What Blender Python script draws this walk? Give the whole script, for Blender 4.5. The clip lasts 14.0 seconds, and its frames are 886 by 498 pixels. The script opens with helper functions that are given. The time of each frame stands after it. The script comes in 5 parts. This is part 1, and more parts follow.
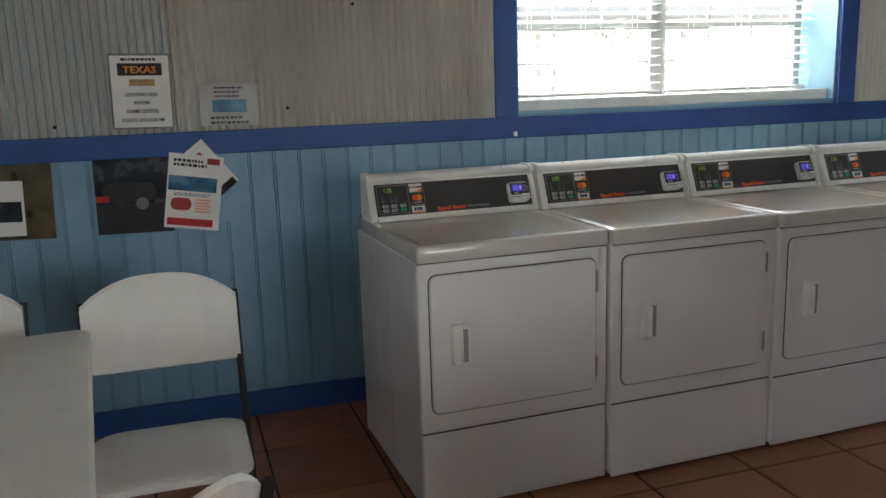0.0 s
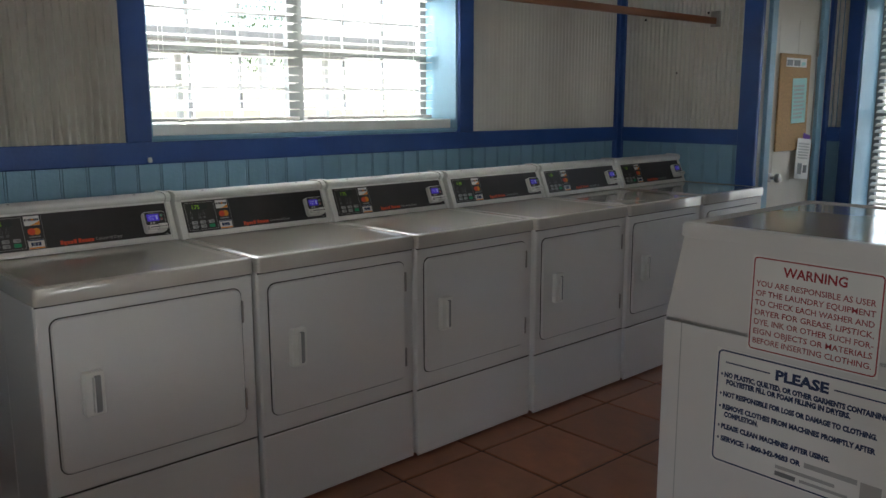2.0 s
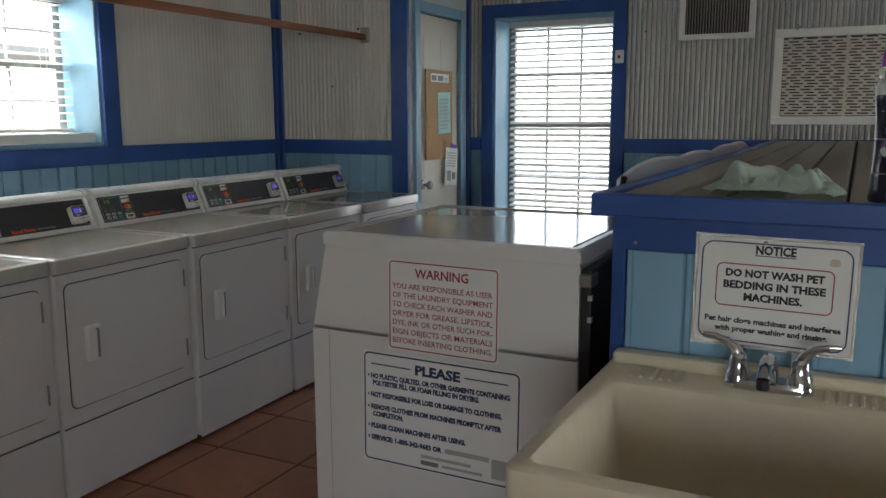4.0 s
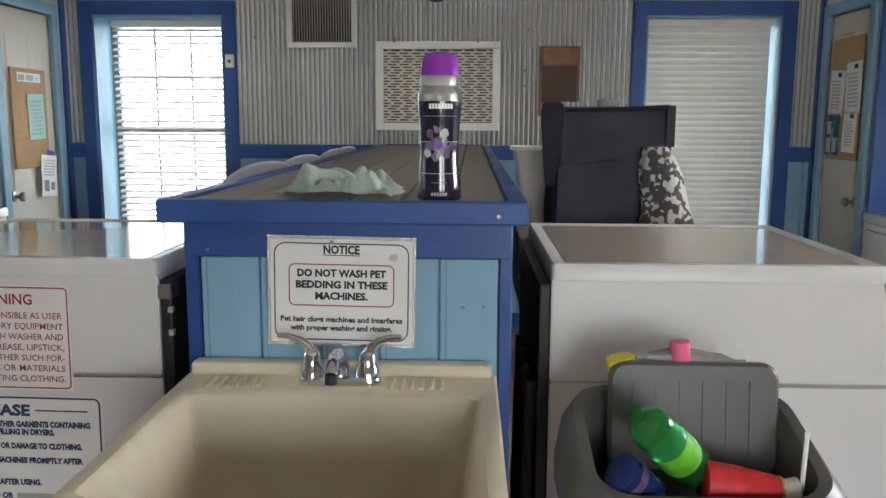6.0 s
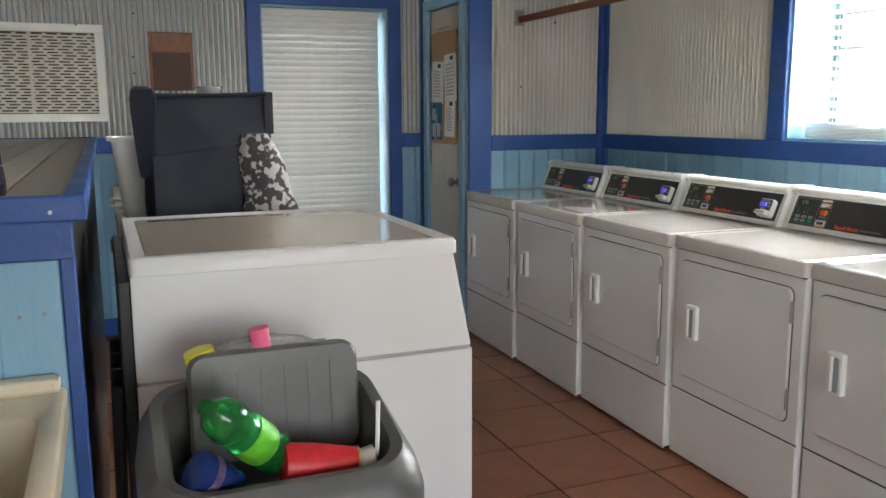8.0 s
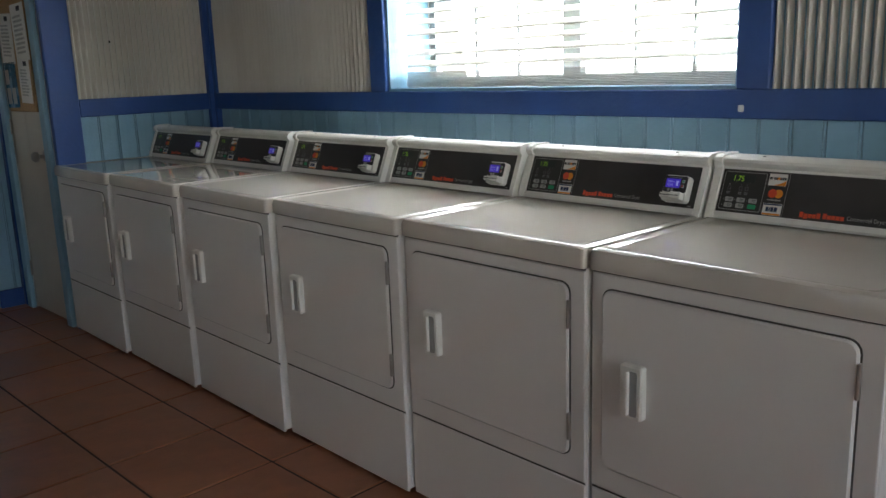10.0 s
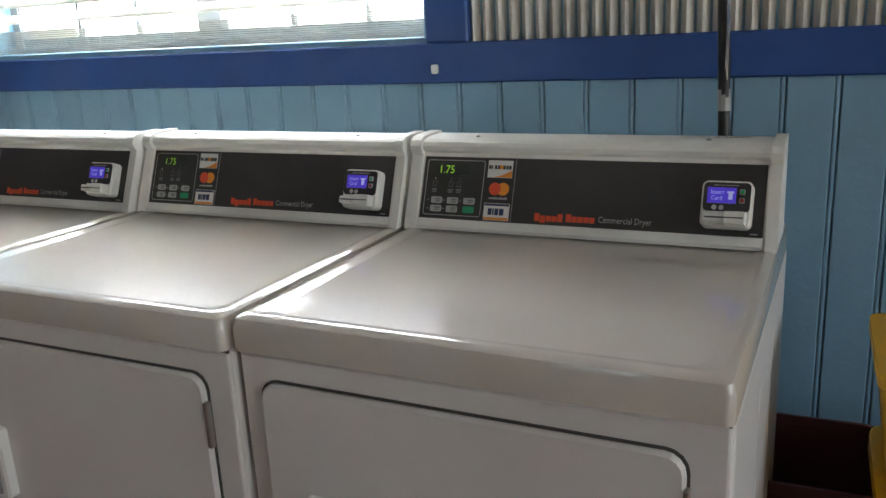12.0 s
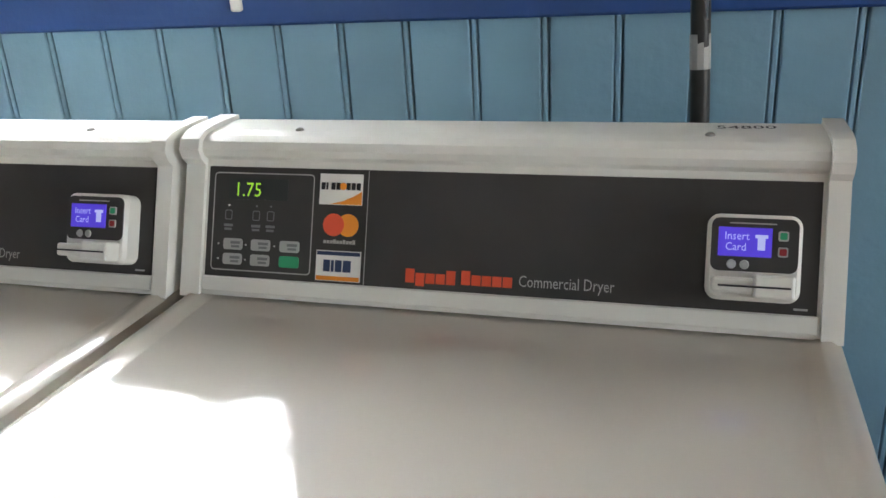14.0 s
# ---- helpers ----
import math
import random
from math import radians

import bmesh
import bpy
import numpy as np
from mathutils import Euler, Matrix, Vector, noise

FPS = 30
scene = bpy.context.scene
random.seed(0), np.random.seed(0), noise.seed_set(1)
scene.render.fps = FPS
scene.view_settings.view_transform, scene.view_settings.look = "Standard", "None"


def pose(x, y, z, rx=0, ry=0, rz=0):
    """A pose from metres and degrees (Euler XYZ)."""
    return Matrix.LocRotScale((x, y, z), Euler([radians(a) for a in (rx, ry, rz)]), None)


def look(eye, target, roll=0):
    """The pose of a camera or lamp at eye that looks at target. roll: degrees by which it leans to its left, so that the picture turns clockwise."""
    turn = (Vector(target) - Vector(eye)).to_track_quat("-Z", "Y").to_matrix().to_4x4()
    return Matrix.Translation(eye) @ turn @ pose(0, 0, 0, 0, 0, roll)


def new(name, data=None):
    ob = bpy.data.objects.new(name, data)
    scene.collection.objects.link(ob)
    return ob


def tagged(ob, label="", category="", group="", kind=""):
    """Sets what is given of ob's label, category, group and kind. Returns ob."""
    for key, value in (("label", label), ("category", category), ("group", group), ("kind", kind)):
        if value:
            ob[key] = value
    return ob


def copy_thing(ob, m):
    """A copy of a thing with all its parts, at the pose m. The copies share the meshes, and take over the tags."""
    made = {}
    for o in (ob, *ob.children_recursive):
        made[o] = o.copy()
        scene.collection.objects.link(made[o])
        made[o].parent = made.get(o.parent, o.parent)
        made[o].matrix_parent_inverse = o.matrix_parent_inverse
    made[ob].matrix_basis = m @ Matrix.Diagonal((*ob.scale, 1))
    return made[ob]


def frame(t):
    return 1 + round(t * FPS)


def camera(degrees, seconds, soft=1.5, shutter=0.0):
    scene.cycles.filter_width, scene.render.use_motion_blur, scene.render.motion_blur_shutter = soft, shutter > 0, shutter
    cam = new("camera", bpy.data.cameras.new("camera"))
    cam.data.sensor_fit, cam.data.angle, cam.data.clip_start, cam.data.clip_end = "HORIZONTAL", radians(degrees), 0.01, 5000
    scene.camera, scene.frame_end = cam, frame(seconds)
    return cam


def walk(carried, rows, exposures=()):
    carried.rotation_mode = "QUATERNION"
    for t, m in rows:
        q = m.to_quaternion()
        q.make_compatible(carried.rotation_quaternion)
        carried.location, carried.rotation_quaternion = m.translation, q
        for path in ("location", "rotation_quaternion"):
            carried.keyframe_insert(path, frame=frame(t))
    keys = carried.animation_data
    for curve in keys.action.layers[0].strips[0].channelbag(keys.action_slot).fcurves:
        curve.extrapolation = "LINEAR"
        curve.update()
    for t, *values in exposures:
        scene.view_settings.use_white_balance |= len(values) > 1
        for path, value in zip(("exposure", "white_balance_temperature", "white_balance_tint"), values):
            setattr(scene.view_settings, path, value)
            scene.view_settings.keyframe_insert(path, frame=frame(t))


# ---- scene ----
cam = camera(56.2, 14.0)
PATH = [
    (0, (3.558, -0.671, 1.41), (1.689, -0.074, 1.019), -1.8),
    (0.5, (3.561, -0.662, 1.414), (1.746, 0.1, 1.06), -1.1),
    (1, (3.543, -0.657, 1.418), (1.834, 0.322, 1.073), -0.3),
    (1.5, (3.523, -0.648, 1.417), (1.936, 0.519, 1.075), 0.1),
    (2, (3.531, -0.618, 1.414), (2.061, 0.692, 1.067), -0.1),
    (2.5, (3.549, -0.594, 1.415), (2.216, 0.855, 1.061), 0.1),
    (2.7, (3.551, -0.587, 1.408), (2.274, 0.912, 1.055), 0.0),
    (4.8, (3.66, -0.526, 1.415), (3.082, 1.365, 1.115), 0.4),
    (5, (3.67, -0.521, 1.414), (3.179, 1.395, 1.116), 0.6),
    (5.5, (3.696, -0.505, 1.411), (3.434, 1.455, 1.11), 0.7),
    (6, (3.733, -0.489, 1.407), (3.668, 1.486, 1.103), 0.3),
    (6.5, (3.764, -0.483, 1.403), (3.851, 1.491, 1.095), -0.3),
    (7, (3.799, -0.485, 1.402), (4.082, 1.469, 1.087), -0.2),
    (7.5, (3.834, -0.484, 1.401), (4.349, 1.422, 1.082), 0.0),
    (8, (3.873, -0.477, 1.394), (4.616, 1.351, 1.069), -0.3),
    (8.2, (3.889, -0.478, 1.392), (4.721, 1.311, 1.066), -0.1),
    (10.3, (4.412, -0.257, 1.344), (5.892, 1.016, 0.91), -2.3),
    (10.5, (4.465, -0.184, 1.342), (6.027, 0.987, 0.906), -2.4),
    (11, (4.626, -0.045, 1.333), (6.335, 0.887, 0.874), -2.2),
    (11.5, (4.87, 0.009, 1.31), (6.621, 0.85, 0.831), -2.6),
    (12, (5.059, 0.07, 1.302), (6.814, 0.867, 0.771), -3.0),
    (12.5, (5.245, 0.168, 1.303), (7.034, 0.82, 0.692), -2.9),
    (13, (5.458, 0.191, 1.293), (7.263, 0.784, 0.668), -3.0),
    (13.5, (5.625, 0.218, 1.285), (7.42, 0.784, 0.61), -3.5),
    (14, (5.725, 0.276, 1.278), (7.524, 0.776, 0.56), -3.4),
]

EXPOSURES = [(0, 2.05), (0.6, 2.15), (1.5, 2.0), (2.5, 1.1), (4.8, 2.15), (6.5, 2.8), (7.5, 2.95), (8.0, 2.8), (10.3, 1.75), (11.5, 1.75), (12.0, 2.05), (12.5, 2.3), (13.5, 2.2), (14.0, 2.7)]
walk(cam, [(t, look(eye, target, roll)) for t, eye, target, roll in PATH], EXPOSURES)

# ---- light ----
world = bpy.data.worlds.new("sky")
scene.world = world
world.use_nodes = True
wn = world.node_tree
sky = wn.nodes.new("ShaderNodeTexSky")
sky.sky_type, sky.sun_disc = "NISHITA", False
sky.sun_elevation, sky.sun_rotation = radians(58), radians(200)
wn.links.new(sky.outputs[0], wn.nodes["Background"].inputs[0])
wn.nodes["Background"].inputs[1].default_value = 0.15
sun = new("sun", bpy.data.lights.new("sun", "SUN"))
sun.data.energy, sun.data.angle, sun.data.color = 3.0, radians(0.5), (1, 0.95, 0.88)
sun.matrix_world = look((0, 0, 0), (math.sin(radians(20)) * -0.53, 0.53 * math.cos(radians(20)), -0.85))


def window_light(name, eye, target, w, h, power, color=(0.97, 0.98, 1.0)):
    ob = new(name, bpy.data.lights.new(name, "AREA"))
    ob.data.shape, ob.data.size, ob.data.size_y = "RECTANGLE", w, h
    ob.data.energy, ob.data.color = power, color
    ob.matrix_world = look(eye, target)
    return ob


XB = 6.946          # inner face of the east wall
YE = 5.08           # inner face of the end wall
YS = -3.2           # inner face of the south wall
HC = 2.75           # ceiling height
S1, S2 = (3.9, 4.8), (5.2, 6.1)   # glazed openings behind the camera
window_light("skylight_east", (XB + 0.55, 1.8, 1.95), (XB - 1, 1.8, 1.5), 2.1, 1.5, 60)
window_light("skylight_west", (-1.3, 1.74, 3.0), (1.2, 1.74, 1.0), 2.6, 1.2, 330)
window_light("skylight_end_a", (1.65, YE + 0.5, 1.4), (1.65, 0, 1.2), 1.3, 1.9, 6)
window_light("skylight_end_b", (5.3, YE + 0.5, 1.4), (5.3, 0, 1.2), 1.3, 1.9, 3)
window_light("skylight_south_a", (S1[0] + 0.45, YS - 0.4, 1.45), (3.2, 0, 1.0), 1.0, 1.4, 9)
window_light("skylight_south_b", (S2[0] + 0.45, YS - 0.4, 1.45), (4.6, 0, 1.0), 1.0, 1.4, 5)


# ---- materials ----
def mat(name, color, rough=0.5, metal=0.0, vary=0.06, scale=6.0, bump=0.0, bscale=60.0, coat=0.0, dirt=None, dirt_amount=0.0, per_piece=0.0, stretch=(1, 1, 1), trans=0.0, emit=0.0, ior=1.45):
    m = bpy.data.materials.new(name)
    m.use_nodes = True
    nt = m.node_tree
    b = nt.nodes["Principled BSDF"]
    b.inputs["Roughness"].default_value = rough
    b.inputs["Metallic"].default_value = metal
    b.inputs["IOR"].default_value = ior
    b.inputs["Coat Weight"].default_value = coat
    b.inputs["Coat Roughness"].default_value = 0.04
    b.inputs["Transmission Weight"].default_value = trans
    if emit:
        b.inputs["Emission Color"].default_value = (*color, 1)
        b.inputs["Emission Strength"].default_value = emit
    tc = nt.nodes.new("ShaderNodeTexCoord")
    mp = nt.nodes.new("ShaderNodeMapping")
    mp.inputs["Scale"].default_value = stretch
    nt.links.new(tc.outputs["Object"], mp.inputs[0])
    n1 = nt.nodes.new("ShaderNodeTexNoise")
    n1.inputs["Scale"].default_value, n1.inputs["Detail"].default_value = scale, 6
    nt.links.new(mp.outputs[0], n1.inputs["Vector"])
    ramp = nt.nodes.new("ShaderNodeMapRange")
    ramp.inputs[1].default_value, ramp.inputs[2].default_value = 0.3, 0.7
    ramp.inputs[3].default_value, ramp.inputs[4].default_value = 1 - vary, 1 + vary
    nt.links.new(n1.outputs[0], ramp.inputs[0])
    val = ramp.outputs[0]
    if per_piece:
        oi = nt.nodes.new("ShaderNodeObjectInfo")
        pr = nt.nodes.new("ShaderNodeMapRange")
        pr.inputs[3].default_value, pr.inputs[4].default_value = 1 - per_piece, 1 + per_piece
        nt.links.new(oi.outputs["Random"], pr.inputs[0])
        mu = nt.nodes.new("ShaderNodeMath")
        mu.operation = "MULTIPLY"
        nt.links.new(val, mu.inputs[0])
        nt.links.new(pr.outputs[0], mu.inputs[1])
        val = mu.outputs[0]
    hsv = nt.nodes.new("ShaderNodeHueSaturation")
    hsv.inputs["Color"].default_value = (*color, 1)
    nt.links.new(val, hsv.inputs["Value"])
    out = hsv.outputs[0]
    if dirt:
        n2 = nt.nodes.new("ShaderNodeTexNoise")
        n2.inputs["Scale"].default_value, n2.inputs["Detail"].default_value = scale * 0.45, 9
        n2.inputs["Roughness"].default_value = 0.7
        nt.links.new(mp.outputs[0], n2.inputs["Vector"])
        r2 = nt.nodes.new("ShaderNodeMapRange")
        r2.inputs[1].default_value, r2.inputs[2].default_value = 0.5, 0.72
        r2.inputs[4].default_value = dirt_amount
        nt.links.new(n2.outputs[0], r2.inputs[0])
        mx = nt.nodes.new("ShaderNodeMixRGB")
        mx.inputs[2].default_value = (*dirt, 1)
        nt.links.new(r2.outputs[0], mx.inputs[0])
        nt.links.new(out, mx.inputs[1])
        out = mx.outputs[0]
    nt.links.new(out, b.inputs["Base Color"])
    rr = nt.nodes.new("ShaderNodeMapRange")
    rr.inputs[1].default_value, rr.inputs[2].default_value = 0.3, 0.7
    rr.inputs[3].default_value, rr.inputs[4].default_value = rough * (0.85 if vary > 0.03 else 0.98), min(1, rough * (1.2 if vary > 0.03 else 1.02))
    nt.links.new(n1.outputs[0], rr.inputs[0])
    nt.links.new(rr.outputs[0], b.inputs["Roughness"])
    if bump:
        n3 = nt.nodes.new("ShaderNodeTexNoise")
        n3.inputs["Scale"].default_value, n3.inputs["Detail"].default_value = bscale, 5
        nt.links.new(mp.outputs[0], n3.inputs["Vector"])
        bp = nt.nodes.new("ShaderNodeBump")
        bp.inputs["Strength"].default_value, bp.inputs["Distance"].default_value = bump, 0.004
        nt.links.new(n3.outputs[0], bp.inputs["Height"])
        nt.links.new(bp.outputs[0], b.inputs["Normal"])
    return m


M_metal = mat("corrugated_zinc", (0.57, 0.55, 0.495), 0.5, 0.2, 0.14, 3, 0.1, 90, dirt=(0.30, 0.26, 0.20), dirt_amount=0.35, stretch=(1, 1, 0.25))
M_blue = mat("royal_blue_paint", (0.022, 0.075, 0.27), 0.45, 0, 0.12, 5, 0.25, 70, dirt=(0.05, 0.10, 0.26), dirt_amount=0.5)
M_sky = mat("light_blue_paint", (0.23, 0.405, 0.53), 0.45, 0, 0.07, 4, 0.4, 60, dirt=(0.19, 0.36, 0.47), dirt_amount=0.5, per_piece=0.05, stretch=(1, 1, 0.3))
M_groove = mat("groove_blue", (0.17, 0.32, 0.43), 0.7)
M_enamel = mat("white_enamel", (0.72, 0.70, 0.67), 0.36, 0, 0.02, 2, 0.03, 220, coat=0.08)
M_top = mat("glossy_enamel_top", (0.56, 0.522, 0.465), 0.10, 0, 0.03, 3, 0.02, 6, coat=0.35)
M_lid = mat("cream_enamel_lid", (0.60, 0.525, 0.41), 0.09, 0, 0.03, 3, 0.015, 6, coat=0.4)
# Dark tone standing for shade in seams, door gaps and behind vent slats.
M_gap = mat("gap_shade", (0.07, 0.065, 0.06), 0.8)
M_black = mat("black_panel", (0.044, 0.041, 0.040), 0.45, 0, 0.2, 8)
M_key = mat("keypad_grey", (0.03, 0.035, 0.035), 0.35)
M_grey = mat("grey_print", (0.42, 0.42, 0.40), 0.5)
# Darker grey: the shade inside the handle's slot is put into the colour.
M_slot = mat("shaded_plastic", (0.30, 0.30, 0.29), 0.3)
M_whitep = mat("white_plastic", (0.78, 0.77, 0.72), 0.35, 0, 0.03, 8, dirt=(0.65, 0.61, 0.52), dirt_amount=0.25)
M_paper = mat("paper", (0.80, 0.79, 0.75), 0.55, 0, 0.03, 8)
M_ink = mat("black_ink", (0.025, 0.025, 0.03), 0.6)
M_inkblue = mat("navy_ink", (0.03, 0.05, 0.12), 0.6)
M_red = mat("red_ink", (0.36, 0.035, 0.04), 0.6)
M_logo = mat("red_orange_print", (0.80, 0.10, 0.04), 0.5)
M_orange = mat("orange_print", (0.85, 0.30, 0.03), 0.5)
M_green = mat("green_key", (0.03, 0.36, 0.16), 0.5)
M_lcd = mat("lcd_violet", (0.10, 0.06, 0.75), 0.3, emit=0.055)
M_lcdtext = mat("lcd_text", (0.55, 0.60, 1.0), 0.4, emit=0.06)
M_led = mat("led_digits", (0.45, 0.9, 0.05), 0.4, emit=0.045)
M_chrome = mat("chrome", (0.75, 0.75, 0.76), 0.08, 1.0, 0.03, 20)
M_steel = mat("dull_steel", (0.35, 0.33, 0.31), 0.35, 0.9, 0.1, 20)
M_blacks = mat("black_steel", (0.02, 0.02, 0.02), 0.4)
M_tile = mat("terracotta_tile", (0.31, 0.125, 0.065), 0.32, 0, 0.18, 7, 0.15, 40, dirt=(0.17, 0.075, 0.045), dirt_amount=0.5, per_piece=0.12)
M_grout = mat("dark_grout", (0.05, 0.035, 0.03), 0.9, 0, 0.2, 30, 0.3)
M_ceil = mat("ceiling_white", (0.70, 0.69, 0.65), 0.8, 0, 0.04, 2, 0.1, 40)
M_plain = mat("plain_wall", (0.62, 0.62, 0.58), 0.7, 0, 0.05, 2)
M_door = mat("door_cream", (0.60, 0.55, 0.46), 0.45, 0, 0.05, 4, 0.06, 40, dirt=(0.48, 0.42, 0.34), dirt_amount=0.4)
M_cork = mat("cork", (0.46, 0.29, 0.14), 0.9, 0, 0.25, 90, 0.4, 200)
M_wood = mat("stained_wood", (0.20, 0.075, 0.03), 0.45, 0, 0.3, 14, 0.1, 60, stretch=(1, 0.1, 1))
M_mirror = mat("dark_plaque", (0.07, 0.03, 0.018), 0.55, 0, 0.2, 6)
M_slat = mat("blind_slat", (0.76, 0.75, 0.70), 0.45, 0, 0.03, 8)
M_frame = mat("window_frame_grey", (0.20, 0.21, 0.21), 0.5, 0.2)
M_deck = mat("composite_deck", (0.30, 0.27, 0.225), 0.6, 0, 0.12, 9, 0.2, 80, dirt=(0.20, 0.18, 0.15), dirt_amount=0.5, per_piece=0.06, stretch=(1, 0.12, 1))
M_sink = mat("cream_sink", (0.66, 0.58, 0.43), 0.4, 0, 0.05, 5, 0.12, 60, dirt=(0.42, 0.32, 0.19), dirt_amount=0.5)
M_bin = mat("grey_bin", (0.105, 0.10, 0.092), 0.42, 0, 0.12, 10, 0.1, 120, dirt=(0.16, 0.15, 0.135), dirt_amount=0.4)
M_navy = mat("navy_fabric", (0.009, 0.0115, 0.024), 0.6, 0, 0.25, 14, 0.3, 25)
M_mint = mat("mint_cloth", (0.70, 0.82, 0.73), 0.9, 0, 0.08, 10, 0.6, 160)
M_purple = mat("purple_cap", (0.26, 0.03, 0.40), 0.25, 0, 0.06, 10, coat=0.3)
M_bottle = mat("bottle_black", (0.02, 0.015, 0.03), 0.14, 0, 0.2, 12, coat=0.5)
M_lilac = mat("lilac_print", (0.13, 0.085, 0.18), 0.35, 0, 0.5, 60)
M_clear = mat("clear_plastic", (0.75, 0.75, 0.72), 0.12, 0, 0.03, 10, trans=0.7)
M_greenb = mat("green_pet", (0.03, 0.36, 0.08), 0.05, 0, 0.1, 14, 0.5, 45, trans=0.8)
M_lime = mat("lime_label", (0.12, 0.45, 0.03), 0.4, 0, 0.4, 30)
M_redw = mat("red_wrap", (0.52, 0.015, 0.02), 0.4, 0, 0.25, 40)
M_yellow = mat("yellow_plastic", (0.72, 0.40, 0.015), 0.4, 0, 0.08, 10, dirt=(0.35, 0.2, 0.03), dirt_amount=0.4)
M_lemon = mat("lemon_plastic", (0.80, 0.72, 0.04), 0.4)
M_pink = mat("pink_plastic", (0.80, 0.14, 0.26), 0.35)
M_navyp = mat("blue_tub", (0.012, 0.03, 0.14), 0.25)
M_maroon = mat("maroon_plastic", (0.07, 0.012, 0.015), 0.6)
M_darkg = mat("dark_green_cloth", (0.012, 0.05, 0.04), 0.8, 0, 0.3, 30, 0.5, 80)
M_photo = mat("dark_photo", (0.03, 0.035, 0.045), 0.25, 0, 0.6, 12)
M_photo2 = mat("teal_photo", (0.05, 0.16, 0.26), 0.25, 0, 0.6, 14)
M_sepia = mat("olive_photo", (0.09, 0.075, 0.035), 0.3, 0, 0.5, 10)
M_concrete = mat("concrete", (0.32, 0.31, 0.29), 0.9, 0, 0.12, 6, 0.3, 50)
M_dirtg = mat("pale_gravel", (0.42, 0.38, 0.31), 0.95, 0, 0.15, 3, 0.3, 20)
M_leaf = mat("leaf_green", (0.07, 0.11, 0.035), 0.7, 0, 0.3, 8)
M_bark = mat("bark", (0.16, 0.11, 0.07), 0.9, 0, 0.2, 12)
M_card = mat("teal_sheet", (0.36, 0.66, 0.62), 0.6)
M_purplep = mat("violet_print", (0.18, 0.07, 0.42), 0.5)
M_camo = mat("camouflage_cloth", (0.05, 0.045, 0.045), 0.9, 0, 0.2, 12, 0.3, 60, dirt=(0.38, 0.35, 0.33), dirt_amount=1.0)
for nd in M_camo.node_tree.nodes:
    if nd.type == "TEX_NOISE" and nd.inputs["Detail"].default_value == 9:
        nd.inputs["Scale"].default_value, nd.inputs["Detail"].default_value = 38, 1.5
    if nd.type == "MAP_RANGE" and abs(nd.inputs[2].default_value - 0.72) < 0.001:
        nd.inputs[1].default_value, nd.inputs[2].default_value = 0.5, 0.55
M_glass = bpy.data.materials.new("window_glass")
M_glass.use_nodes = True
gb = M_glass.node_tree.nodes["Principled BSDF"]
gb.inputs["Transmission Weight"].default_value, gb.inputs["Roughness"].default_value = 1.0, 0.0
gb.inputs["IOR"].default_value, gb.inputs["Base Color"].default_value = 1.02, (0.97, 0.99, 0.98, 1)


# ---- mesh helpers ----
def box(bm, x0, x1, y0, y1, z0, z1, bevel=0.0, m=None, seg=2):
    mm = Matrix.LocRotScale(((x0 + x1) / 2, (y0 + y1) / 2, (z0 + z1) / 2), None, (abs(x1 - x0), abs(y1 - y0), abs(z1 - z0)))
    r = bmesh.ops.create_cube(bm, size=1, matrix=mm)
    vs = r["verts"]
    if bevel:
        es = list({e for v in vs for e in v.link_edges})
        q = bmesh.ops.bevel(bm, geom=es, offset=bevel, segments=seg, affect="EDGES", profile=0.5)
        vs = list({v for f in q["faces"] for v in f.verts} | {v for v in vs if v.is_valid})
    if m is not None:
        bmesh.ops.transform(bm, matrix=m, verts=vs)
    return bm


def boxes(*rows, bevel=0.0):
    bm = bmesh.new()
    for r in rows:
        box(bm, *r, bevel=bevel)
    return bm


def one(x0, x1, y0, y1, z0, z1, bevel=0.0, m=None, seg=2):
    return box(bmesh.new(), x0, x1, y0, y1, z0, z1, bevel, m, seg)


def rr_points(w, d, r, n=5):
    pts = []
    for cx, cy, a0 in ((w / 2 - r, d / 2 - r, 0), (-w / 2 + r, d / 2 - r, 90), (-w / 2 + r, -d / 2 + r, 180), (w / 2 - r, -d / 2 + r, 270)):
        for i in range(n + 1):
            a = radians(a0 + 90 * i / n)
            pts.append((cx + r * math.cos(a), cy + r * math.sin(a)))
    return pts


def loft(loops, bm=None, cap0=True, cap1=True, m=None):
    bm = bm or bmesh.new()
    rings = [[bm.verts.new(p) for p in lp] for lp in loops]
    n = len(rings[0])
    for a, b in zip(rings, rings[1:]):
        for i in range(n):
            bm.faces.new((a[i], a[(i + 1) % n], b[(i + 1) % n], b[i]))
    if cap0:
        bm.faces.new(rings[0][::-1])
    if cap1:
        bm.faces.new(rings[-1])
    if m is not None:
        bmesh.ops.transform(bm, matrix=m, verts=[v for r in rings for v in r])
    return bm


def plate(w, h, r, t, m, bm=None, edge=0.0):
    """A rounded plate, w by h, from z 0 to t, its lower left corner at the origin of m."""
    def lp(z, s):
        return [(x + w / 2, y + h / 2, z) for x, y in rr_points(w - 2 * s, h - 2 * s, max(r - s, 0.0005), 4)]
    loops = [lp(0, 0), lp(t - edge, 0), lp(t, edge)] if edge else [lp(0, 0), lp(t, 0)]
    return loft(loops, bm, m=m)


